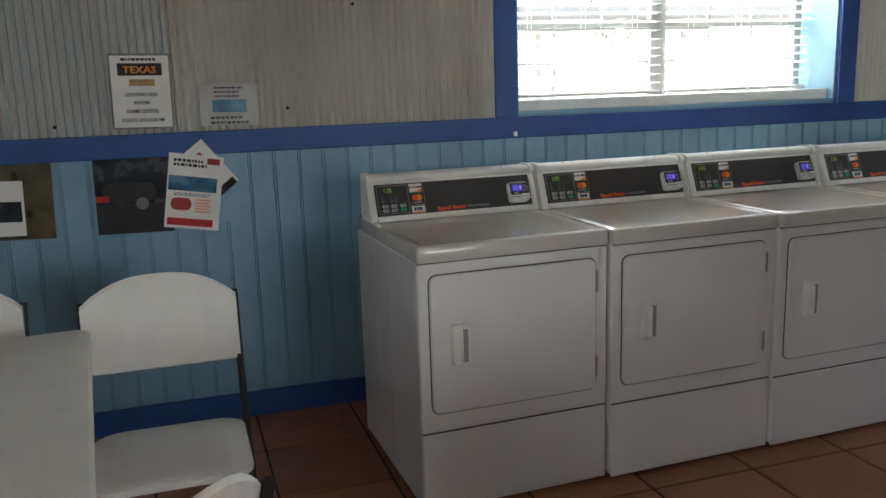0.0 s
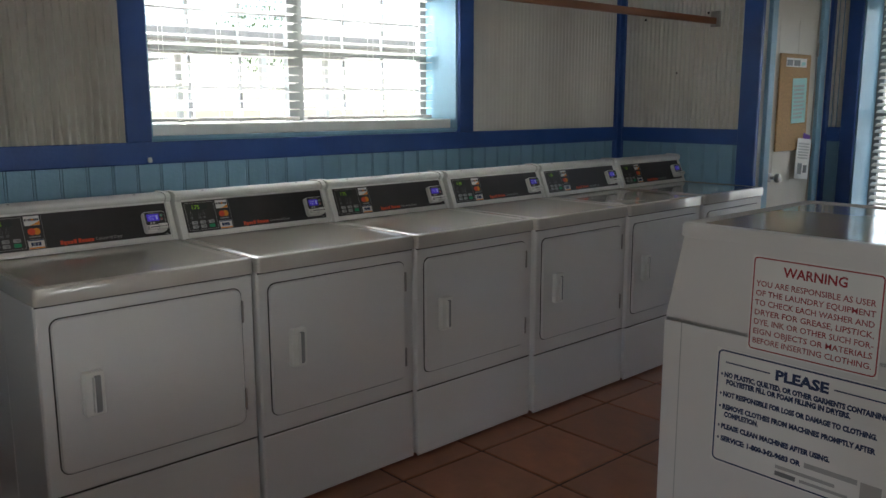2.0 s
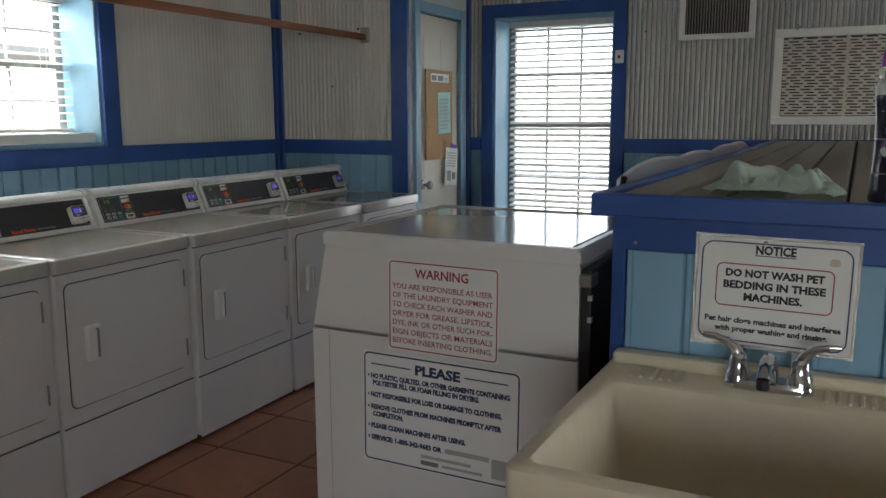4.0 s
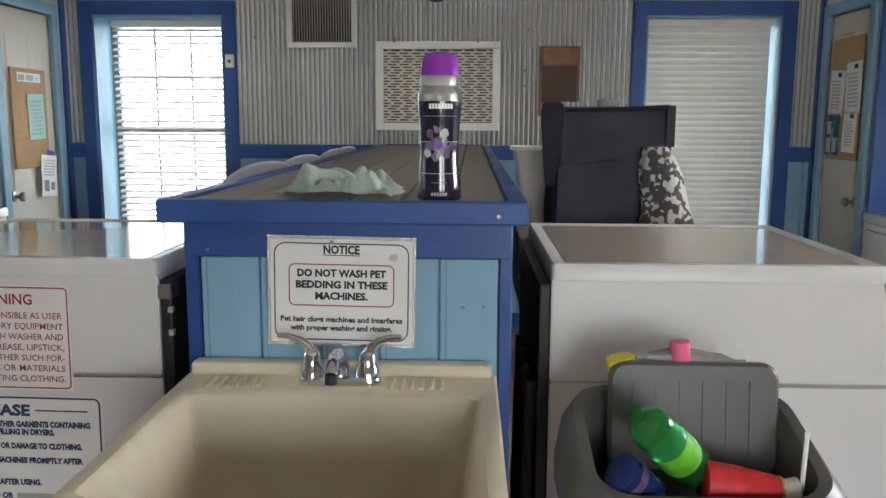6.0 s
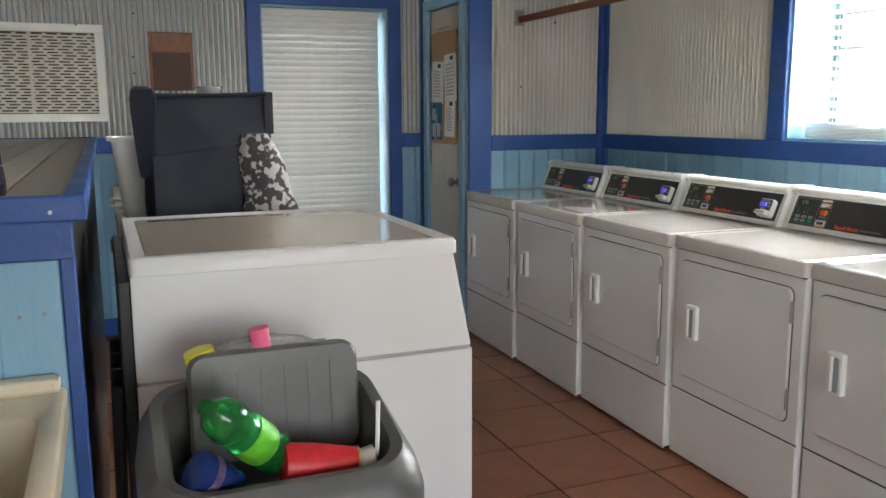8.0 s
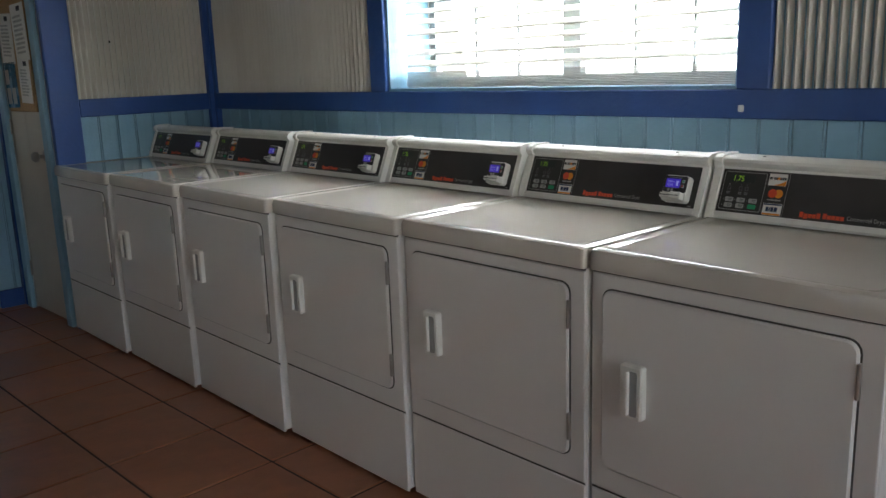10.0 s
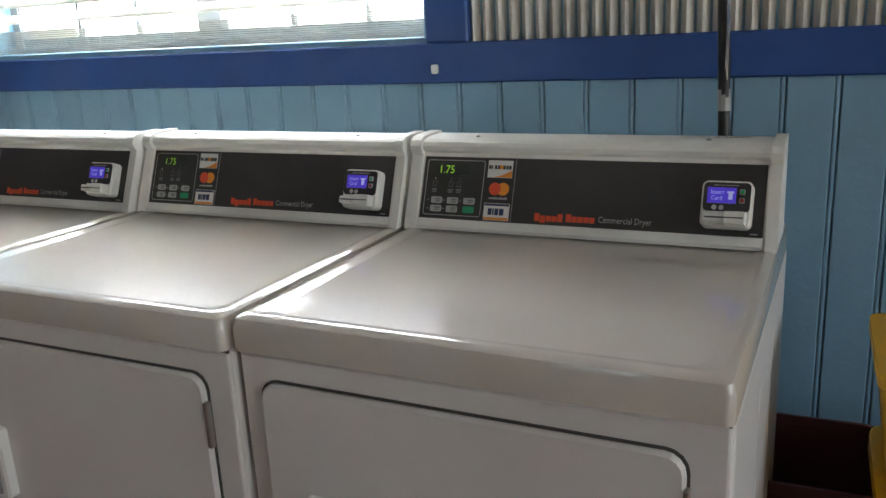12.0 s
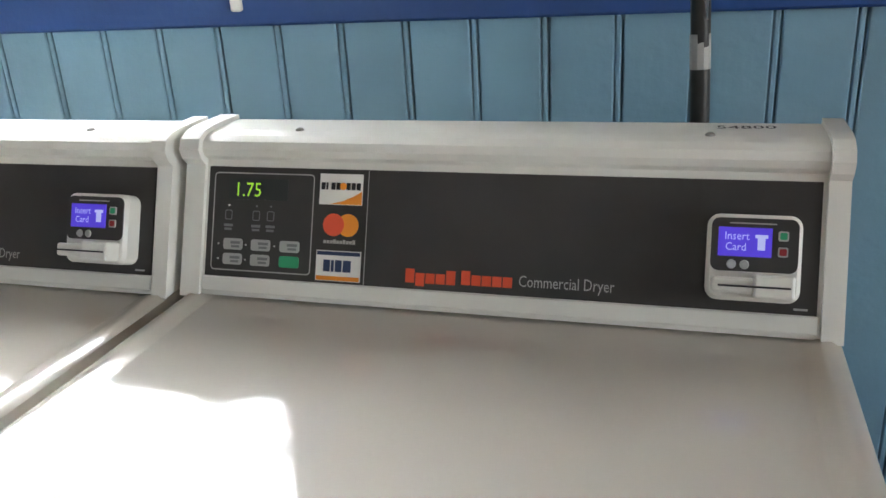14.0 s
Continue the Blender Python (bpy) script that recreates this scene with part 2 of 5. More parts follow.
def ring(w, h, r, line, t, m, bm=None):
    """A rounded outline of a given line width."""
    bm = bm or bmesh.new()
    a = [(x + w / 2, y + h / 2, t) for x, y in rr_points(w, h, r, 4)]
    b = [(x + w / 2, y + h / 2, t) for x, y in rr_points(w - 2 * line, h - 2 * line, max(r - line, 0.001), 4)]
    va, vb = [bm.verts.new(m @ Vector(p)) for p in a], [bm.verts.new(m @ Vector(p)) for p in b]
    n = len(va)
    for i in range(n):
        bm.faces.new((va[i], va[(i + 1) % n], vb[(i + 1) % n], vb[i]))
    return bm


def lathe(profile, n=24, bm=None, m=None, sx=1.0, sy=1.0):
    loops = [[(r * sx * math.cos(2 * math.pi * i / n), r * sy * math.sin(2 * math.pi * i / n), z) for i in range(n)] for r, z in profile]
    return loft(loops, bm, m=m)


def tube(pts, radii, n=10, bm=None, m=None, flat=1.0):
    pts = [Vector(p) for p in pts]
    if not hasattr(radii, "__len__"):
        radii = [radii] * len(pts)
    loops, side = [], None
    for i, p in enumerate(pts):
        d = (pts[min(i + 1, len(pts) - 1)] - pts[max(i - 1, 0)]).normalized()
        if side is None:
            side = d.cross(Vector((0, 0, 1)) if abs(d.z) < 0.9 else Vector((1, 0, 0))).normalized()
        side = (side - d * side.dot(d)).normalized()
        up = d.cross(side)
        loops.append([p + radii[i] * (math.cos(2 * math.pi * k / n) * side + flat * math.sin(2 * math.pi * k / n) * up) for k in range(n)])
    return loft(loops, bm, m=m)


def finish(name, bm, material, smooth=False):
    bmesh.ops.recalc_face_normals(bm, faces=bm.faces)
    me = bpy.data.meshes.new(name)
    bm.to_mesh(me)
    bm.free()
    me.materials.append(material)
    if smooth:
        for p in me.polygons:
            p.use_smooth = True
        me.set_sharp_from_angle(angle=radians(40))
    return me


def part(name, bm, material, parent, label="", smooth=False):
    ob = new(name, finish(name, bm, material, smooth))
    ob.parent = parent
    if label:
        ob["label"] = label
    return ob


def thing(name, label, category, group="", m=None, bm=None, material=None, kind="", smooth=False):
    ob = new(name, finish(name, bm, material, smooth) if bm else None)
    if m is not None:
        ob.matrix_world = m
    return tagged(ob, label, category, group, kind)


def lettering(name, text, size, m, material, parent, width=None, align="LEFT", bold=0.0):
    cu = bpy.data.curves.new(name, "FONT")
    cu.body, cu.size, cu.align_x, cu.offset = text, size, align, bold
    cu.resolution_u = 2
    tmp = bpy.data.objects.new("lettering_source", cu)
    scene.collection.objects.link(tmp)
    me = bpy.data.meshes.new_from_object(tmp.evaluated_get(bpy.context.evaluated_depsgraph_get()))
    bpy.data.objects.remove(tmp)
    me.materials.clear()
    me.materials.append(material)
    s = 1.0
    if width and len(me.vertices):
        xs = [v.co.x for v in me.vertices]
        s = width / (max(xs) - min(xs))
    me.transform(m @ Matrix.Diagonal((s, 1, 1, 1)))
    ob = new(name, me)
    ob.parent = parent
    return ob


def at(m, x, y, z=0.0):
    return m @ Matrix.Translation((x, y, z))


def facing(origin, right, up):
    """A frame for a flat surface: x to the right, y up, z out of it."""
    r, u = Vector(right).normalized(), Vector(up).normalized()
    n = r.cross(u)
    mm = Matrix((r, u, n)).transposed().to_4x4()
    mm.translation = origin
    return mm

# ---- structure ----
T = 0.32
YJA, YJB = 4.15, 4.26       # faces of the two closets
XJA, XJB = 1.03, 5.97       # their door sides
R0, R1 = 1.155, 1.25        # chair rail
WIN_A = (0.84, 2.64, 1.26, 2.06)
WIN_B = (0.935, 2.66, 1.25, 2.06)
WIN_L = (1.22, 2.09, 0.55, 2.09)
WIN_R = (4.864, 5.73, 0.55, 2.09)


def setting(name, bm, material, label, parent=None, smooth=False):
    ob = new(name, finish(name, bm, material, smooth))
    if parent:
        ob.parent = parent
        return ob
    return tagged(ob, label, "structure", "", "structure")


ground = setting("ground", one(-80, 90, -80, 90, -0.3, -0.16), M_dirtg, "pale sunlit gravel ground outside the building")
floor_slab = setting("floor", one(-T, XB + T, YS - T, YE + T, -0.15, -0.006), M_grout, "terracotta tiled floor with dark grout joints")
# Unseen ceiling; its reach past the walls is an added eave against the sun.
ceiling = setting("ceiling", one(-0.9, XB + 0.9, YS - 0.9, YE + 0.9, HC, HC + 0.12), M_ceil, "plain white ceiling with an added unseen eave blocking sun")


def wall_x(name, x0, x1, y0, y1, win, label):
    a, b, c, d = win
    return setting(name, boxes((x0, x1, y0, a, 0, HC), (x0, x1, b, y1, 0, HC), (x0, x1, a, b, 0, c), (x0, x1, a, b, d, HC)), M_groove, label)


wall_w = wall_x("wall_west", -T, -0.012, YS, YE, WIN_A, "wall of corrugated metal above light blue boards")
wall_e = wall_x("wall_east", XB + 0.012, XB + T, YS, YE, WIN_B, "wall of corrugated metal above light blue boards")
wall_n = setting("wall_north", boxes(
    (-T, WIN_L[0], YE + 0.012, YE + T, 0, HC), (WIN_L[1], WIN_R[0], YE + 0.012, YE + T, 0, HC), (WIN_R[1], XB + T, YE + 0.012, YE + T, 0, HC),
    (WIN_L[0], WIN_L[1], YE + 0.012, YE + T, 0, WIN_L[2]), (WIN_L[0], WIN_L[1], YE + 0.012, YE + T, WIN_L[3], HC),
    (WIN_R[0], WIN_R[1], YE + 0.012, YE + T, 0, WIN_R[2]), (WIN_R[0], WIN_R[1], YE + 0.012, YE + T, WIN_R[3], HC)), M_groove,
    "end wall of corrugated metal with two tall windows")
wall_s = setting("wall_south", boxes(
    (-T, S1[0], YS - T, YS, 0, HC), (S1[1], S2[0], YS - T, YS, 0, HC), (S2[1], XB + T, YS - T, YS, 0, HC),
    (S1[0], S1[1], YS - T, YS, 0, 0.85), (S1[0], S1[1], YS - T, YS, 2.05, HC), (S2[0], S2[1], YS - T, YS, 0, 0.85), (S2[0], S2[1], YS - T, YS, 2.05, HC)),
    M_plain, "plain pale wall with two window openings")
DOOR_A = (4.29, 4.89)
DOOR_B = (4.38, 4.92)
closet_a = setting("wall_closet_west", boxes((-0.0, XJA - 0.012, YJA + 0.012, YJA + 0.1, 0, HC), (XJA - 0.1, XJA - 0.012, YJA + 0.1, DOOR_A[0] - 0.02, 0, HC),
                   (XJA - 0.1, XJA - 0.012, DOOR_A[1] + 0.02, YE, 0, HC), (XJA - 0.1, XJA - 0.012, DOOR_A[0] - 0.02, DOOR_A[1] + 0.02, 2.08, HC)), M_plain, "closet wall with corrugated metal face")
closet_b = setting("wall_closet_east", boxes((XJB + 0.012, XB, YJB + 0.012, YJB + 0.1, 0, HC), (XJB + 0.012, XJB + 0.1, YJB + 0.1, DOOR_B[0] - 0.02, 0, HC),
                   (XJB + 0.012, XJB + 0.1, DOOR_B[1] + 0.02, YE, 0, HC), (XJB + 0.012, XJB + 0.1, DOOR_B[0] - 0.02, DOOR_B[1] + 0.02, 2.08, HC)), M_plain, "closet wall with corrugated metal face")


def corrugated(parent, m, length, z0, z1, pitch=0.0325, depth=0.0105):
    """A rippled sheet: along x of m, standing on y of m."""
    bm = bmesh.new()
    n = max(2, int(length / pitch * 8))
    lo, hi = [], []
    for i in range(n + 1):
        s = length * i / n
        d = depth * math.sin(2 * math.pi * s / pitch)
        lo.append(bm.verts.new(m @ Vector((s, z0, d))))
        hi.append(bm.verts.new(m @ Vector((s, z1, d))))
    for i in range(n):
        bm.faces.new((lo[i], lo[i + 1], hi[i + 1], hi[i]))
    return part("corrugated_sheet", bm, M_metal, parent, smooth=True)


FA = facing((0, YS, 0), (0, 1, 0), (0, 0, 1))               # west wall, x = y - YS
FB = facing((XB, YE, 0), (0, -1, 0), (0, 0, 1))             # east wall, x = YE - y
FN = facing((0, YE, 0), (1, 0, 0), (0, 0, 1))               # end wall, x = x
FJA = facing((0, YJA, 0), (1, 0, 0), (0, 0, 1))
FJB = facing((XJB, YJB, 0), (1, 0, 0), (0, 0, 1))
FDA = facing((XJA, YJA, 0), (0, 1, 0), (0, 0, 1))
FDB = facing((XJB, YE, 0), (0, -1, 0), (0, 0, 1))


def seg(parent, F, a, b, z0, z1):
    corrugated(parent, at(F, a, 0, -0.0035), b - a, z0, z1)


y_ = lambda v: v - YS
e_ = lambda v: YE - v
tr = 0.11
seg(wall_w, FA, 0, y_(-0.62), R1, HC), seg(wall_w, at(FA, 0, 0, 0.002), y_(-0.645), y_(WIN_A[0] - tr), R1, HC)
seg(wall_w, FA, y_(WIN_A[1] + tr), y_(YJA - 0.05), R1, HC), seg(wall_w, FA, y_(WIN_A[0] - tr), y_(WIN_A[1] + tr), WIN_A[3] + tr, HC)
seg(wall_e, FB, e_(YJB - 0.05), e_(WIN_B[1] + tr), R1, HC), seg(wall_e, FB, e_(WIN_B[0] - tr), e_(YS), R1, HC)
seg(wall_e, FB, e_(WIN_B[1] + tr), e_(WIN_B[0] - tr), WIN_B[3] + tr, HC)
seg(wall_n, FN, XJA, WIN_L[0] - 0.09, R1, HC), seg(wall_n, FN, WIN_L[1] + 0.09, WIN_R[0] - 0.09, R1, HC), seg(wall_n, FN, WIN_R[1] + 0.09, XJB, R1, HC)
seg(wall_n, FN, WIN_L[0] - 0.09, WIN_L[1] + 0.09, WIN_L[3] + 0.09, HC), seg(wall_n, FN, WIN_R[0] - 0.09, WIN_R[1] + 0.09, WIN_R[3] + 0.09, HC)
seg(closet_a, FJA, 0.05, 0.91, R1, HC), seg(closet_b, FJB, 0.15, XB - XJB - 0.05, R1, HC)


def trim(F, x0, x1, z0, z1, t=0.02, material=None, parent=None, name="trim", label="royal blue painted timber trim"):
    bm = one(x0, x1, z0, z1, -0.012, t, 0.004, m=F, seg=1)
    if parent:
        return part(name, bm, material or M_blue, parent)
    return setting(name, bm, material or M_blue, label)


# chair rails and baseboards
for F, a, b in ((FA, 0, y_(YJA)), (FB, e_(YJB), e_(YS)), (FN, XJA, WIN_L[0] - 0.092), (FN, WIN_L[1] + 0.092, WIN_R[0] - 0.092), (FN, WIN_R[1] + 0.092, XJB),
                (FJA, 0.05, 0.909), (FJB, 0.151, XB - XJB - 0.05)):
    trim(F, a, b, R0, R1, name="chair_rail")
    trim(F, a, b, 0, 0.11, name="baseboard")
# corner posts
trim(FJA, 0.91, 1.03, 0, HC, 0.024, name="corner_post"), trim(FJB, 0, 0.15, 0, HC, 0.024, name="corner_post")
trim(FJA, 0.0, 0.05, 0, HC, 0.024, name="corner_post"), trim(FJB, XB - XJB - 0.05, XB - XJB, 0, HC, 0.024, name="corner_post")
trim(at(FA, 0, 0, 0), y_(YJA - 0.05), y_(YJA - 0.024), 0, HC, 0.022, name="corner_post"), trim(FB, e_(YJB - 0.024), e_(YJB - 0.05), 0, HC, 0.022, name="corner_post")
trim(FDA, YE - YJA - 0.05, YE - YJA, 0, HC, 0.012, name="corner_post"), trim(FDB, 0, 0.05, 0, HC, 0.012, name="corner_post")

# boards of the wainscot
BW = 0.1045
plank_me = {}


def planks(parent, F, a, b, z0=0.11, z1=R0, phase=0.0):
    x = a - phase
    while x < b - 0.01:
        p0, p1 = max(x, a), min(x + BW, b)
        key = (round(p1 - p0, 4), z0, z1)
        if p1 - p0 > 0.012:
            if key not in plank_me:
                plank_me[key] = finish("board", box(one(0.0016, max(key[0] - 0.0115, 0.004), z0, z1, -0.012, 0, 0.0022, seg=1), max(key[0] - 0.0095, 0.0062), key[0] - 0.0016, z0, z1, -0.012, -0.0006, 0.0018, seg=1), M_sky)
            ob = new("board", plank_me[key])
            ob.matrix_world = at(F, p0, 0)
            ob.parent = parent
        x += BW


# windows
def sash(name, F, a, b, z0, z1, halves, rows, cols, label):
    """A window in an opening: F is the wall's frame, a..b along it."""
    w = thing(name, label, "window", kind="structure")
    d0, d1 = -0.30, -0.26
    step = (b - a) / halves
    for h in range(halves):
        p, q = a + h * step, a + (h + 1) * step
        bm = bmesh.new()
        fr = 0.045
        for r in ((p, p + fr, z0, z1), (q - fr, q, z0, z1), (p + fr, q - fr, z0, z0 + fr), (p + fr, q - fr, z1 - fr, z1)):
            box(bm, *r, d0, d1, m=F)
        part("window_frame", bm, M_frame, w)
        zm = (z0 + z1) / 2 + 0.02
        part("meeting_rail", one(p + fr, q - fr, zm - 0.02, zm + 0.02, d0, d1, m=F), M_frame, w)
        bm = bmesh.new()
        for lo, hi in ((z0 + fr, zm - 0.02), (zm + 0.02, z1 - fr)):
            for i in range(1, cols):
                x = p + fr + (q - p - 2 * fr) * i / cols
                box(bm, x - 0.007, x + 0.007, lo, hi, -0.288, -0.272, m=F)
            for i in range(1, rows):
                z = lo + (hi - lo) * i / rows
                box(bm, p + fr, q - fr, z - 0.006, z + 0.006, -0.287, -0.273, m=F)
        part("glazing_bars", bm, M_frame, w)
        for lo, hi in ((z0 + fr, zm - 0.02), (zm + 0.02, z1 - fr)):
            pane = part("pane", one(p + fr, q - fr, lo, hi, -0.282, -0.278, m=F), M_glass, w)
            pane.visible_shadow = False
    return w


def reveal(F, a, b, z0, z1, t=0.09, sill=None, light=M_sky, trim_bottom=False):
    """Lining of the opening and the blue casing round it."""
    bm = bmesh.new()
    for r in ((a, a + 0.012, z0, z1), (b - 0.012, b, z0, z1), (a + 0.012, b - 0.012, z1 - 0.012, z1), (a + 0.012, b - 0.012, z0, z0 + 0.012)):
        box(bm, *r, -0.318, 0.0, m=F)
    setting("window_lining", bm, light, "light blue painted window lining")
    bot = z0 - t if trim_bottom else R1 if z0 > 1 else z0
    trim(F, a - t, a, bot, z1 + t, 0.022, name="window_casing")
    trim(F, b, b + t, bot, z1 + t, 0.022, name="window_casing")
    trim(F, a, b, z1, z1 + t, 0.022, name="window_casing")
    if trim_bottom:
        trim(F, a, b, z0 - t, z0, 0.022, name="window_casing")


slat_me = {}


def blind(name, F, a, b, z0, z1, pitch, tilt, label, depth=-0.045, stack=0.0, width=0.048, stack_mat=None, cords=4, slat=None):
    w = thing(name, label, "window blind")
    part("headrail", one(a, b, z1 - 0.045, z1, depth - 0.025, depth + 0.025, 0.003, m=F, seg=1), M_slat, w)
    key = (round(b - a, 3), tilt)
    if key not in slat_me:
        bm = bmesh.new()
        L = b - a - 0.01
        prof = [(-width / 2, -0.002), (-width / 4, 0.0015), (0, 0.0028), (width / 4, 0.0015), (width / 2, -0.002)]
        lo = [(u, v - 0.0014) for u, v in prof][::-1]
        ca, sa = math.cos(radians(tilt)), math.sin(radians(tilt))
        loop = [(u * ca - v * sa, u * sa + v * ca) for u, v in prof + lo]
        loft([[(s, v, u) for u, v in loop] for s in (0, L)], bm)
        slat_me[key] = finish("slat", bm, slat or M_slat)
    z = z1 - 0.06
    k = 0
    rnd = random.Random(len(name) + int(a * 100))
    while z > z0 + stack + 0.02:
        ob = new("slat", slat_me[key])
        ob.matrix_world = at(F, a + 0.005, z + rnd.uniform(-0.0015, 0.0015), depth) @ pose(0, 0, 0, rnd.uniform(-2.5, 2.5), 0, rnd.uniform(-0.12, 0.12))
        ob.parent = w
        z -= pitch
        k += 1
    if stack:
        n = int(stack / 0.006)
        for i in range(n):
            part("stacked_slat", one(a + 0.005, b - 0.005, z0 + 0.002 + i * 0.006, z0 + 0.0065 + i * 0.006, depth - width / 2 + rnd.uniform(-.003, .003), depth + width / 2 + rnd.uniform(-.004, .004), m=F), stack_mat or M_slat, w)
    else:
        part("bottom_rail", one(a + 0.005, b - 0.005, z0 + 0.004, z0 + 0.02, depth - 0.024, depth + 0.024, 0.003, m=F, seg=1), M_slat, w)
    for i in range(cords):
        s = a + (b - a) * (i + 0.5) / cords
        for off in (-width / 2, width / 2):
            part("cord", tube([(s, z0 + 0.01, depth + off), (s, z1 - 0.04, depth + off)], 0.0011, 5, m=F), M_slat, w)
    return w


def y2a(win):
    return (y_(win[0]), y_(win[1]), win[2], win[3])


def y2b(win):
    return (e_(win[1]), e_(win[0]), win[2], win[3])


reveal(FA, *y2a(WIN_A), t=tr), reveal(FB, *y2b(WIN_B), t=tr)
reveal(FN, *WIN_L, trim_bottom=True), reveal(FN, *WIN_R, trim_bottom=True)
wa, wb, wc, wd = y2a(WIN_A)
sash("window_1", FA, wa + 0.012, wb - 0.012, wc + 0.012, wd - 0.012, 2, 2, 3, "double sash window with dark glazing bars and open blind")
trim(at(FA, 0, 0, -0.24), wa + 0.013, wb - 0.013, wc + 0.013, wc + 0.062, 0.20, M_whitep, name="window_sill", label="white painted window sill")
for i in range(2):
    p = wa + 0.02 + i * (wb - wa) / 2
    blind("window_blind", FA, p, p + (wb - wa) / 2 - 0.04, wc + 0.065, wd - 0.014, 0.043, 3, "white slatted window blind with slats turned open", cords=3, depth=-0.215)
ba, bb, bc, bd = y2b(WIN_B)
sash("window_2", FB, ba + 0.012, bb - 0.012, bc + 0.012, bd - 0.012, 2, 2, 3, "double sash window behind a white blind")
blind("window_blind", FB, ba + 0.03, bb - 0.02, bc + 0.012, bd - 0.014, 0.047, -32, "white slatted blind with slats tilted half open", stack=0.075, cords=5, depth=-0.11)
sash("window_3", FN, WIN_L[0] + 0.012, WIN_L[1] - 0.012, WIN_L[2] + 0.012, WIN_L[3] - 0.012, 1, 2, 3, "tall sash window glowing behind an open blind")
blind("window_blind", FN, WIN_L[0] + 0.05, WIN_L[1] - 0.016, WIN_L[2] + 0.012, WIN_L[3] - 0.014, 0.044, -24, "white slatted blind, slats open to bright daylight", cords=4, depth=-0.19)
sash("window_4", FN, WIN_R[0] + 0.012, WIN_R[1] - 0.012, WIN_R[2] + 0.012, WIN_R[3] - 0.012, 1, 2, 3, "tall sash window behind a closed blind")
blind("window_blind", FN, WIN_R[0] + 0.016, WIN_R[1] - 0.035, WIN_R[2] + 0.012, WIN_R[3] - 0.014, 0.041, -80, "cream slatted window blind turned fully closed", cords=4, depth=-0.1)


# closet doors
def closet_door(F, a, b, h, knob_right, notes, label, swing):
    d = thing("door_1" if swing else "door_2", label, "door", kind="structure")
    part("door_slab", one(a, b, 0.01, h, -0.05, -0.016, 0.003, m=F, seg=1), M_door, d)
    w = b - a
    for zz0, zz1 in ((0.2, 0.75), (0.9, 1.45), (1.6, 1.92)):
        for k in range(2):
            p = a + w * (0.14 + 0.42 * k)
            bm = plate(w * 0.3, zz1 - zz0, 0.004, 0.004, at(F, p, zz0, -0.017))
            part("door_panel", bm, M_door, d)
            part("panel_moulding", ring(w * 0.3 + 0.02, zz1 - zz0 + 0.02, 0.006, 0.012, 0.0025, at(F, p - 0.01, zz0 - 0.01, -0.0165)), M_door, d)
    x = b - 0.065 if knob_right else a + 0.065
    k = part("knob", lathe([(0.03, 0), (0.03, 0.008), (0.011, 0.012), (0.011, 0.035), (0.027, 0.045), (0.03, 0.06), (0.02, 0.072), (0.003, 0.075)], 16, m=at(F, x, 0.95, -0.016)), M_steel, d, "dull metal door knob", smooth=True)
    for z in (0.25, 1.1, 1.75):
        hx = a - 0.004 if knob_right else b + 0.004
        part("hinge", tube([(hx, z - 0.045, -0.01), (hx, z + 0.045, -0.01)], 0.006, 6, m=F), M_steel, d)
    for r in ((a - 0.075, a - 0.006, 0, h + 0.075), (b + 0.006, b + 0.075, 0, h + 0.075), (a - 0.006, b + 0.006, h + 0.006, h + 0.075)):
        trim(F, *r, 0.016, M_sky, name="door_casing", label="light blue painted door casing")
    return d


ya = lambda v: v - YJA
DA = closet_door(FDA, ya(DOOR_A[0]), ya(DOOR_A[1]), 2.06, False, None, "cream panelled closet door carrying a cork board", True)
DB = closet_door(FDB, e_(DOOR_B[1]), e_(DOOR_B[0]), 2.06, True, None, "cream panelled closet door with pinned notices", False)


# ---- printed sheets ----
def sheet(name, F, x, z, w, h, label, category, material=None, tilt=0.0, lift=0.003, group=""):
    """A sheet of paper or card on a wall: returns the thing and the frame of its lower left corner."""
    m = at(F, x, z, lift) @ pose(0, 0, 0, 0, 0, tilt)
    t = thing(name, label, category, group)
    part("paper", one(0, w, 0, h, 0, 0.0012, m=m), material or M_paper, t)
    return t, at(m, 0, 0, 0.002)


def bars(parent, m, rows, material, name="print_line"):
    """Unreadable print: rows of x, y, width, height."""
    for x, y, w, h in rows:
        part(name, one(x, x + w, y, y + h, 0, 0.0006, m=m), material, parent)


def dashes(parent, m, x, y, w, h, rows, material, seed=0, gap=0.5):
    rnd = random.Random(seed)
    bm = bmesh.new()
    step = h / rows
    for i in range(rows):
        p = x
        end = x + w * rnd.uniform(0.75, 1.0)
        while p < end:
            q = min(end, p + rnd.uniform(0.04, 0.13) * w)
            box(bm, p, q, y + i * step, y + i * step + step * (1 - gap), 0, 0.0005, m=m)
            p = q + 0.025 * w
    part("small_print", bm, material, parent)


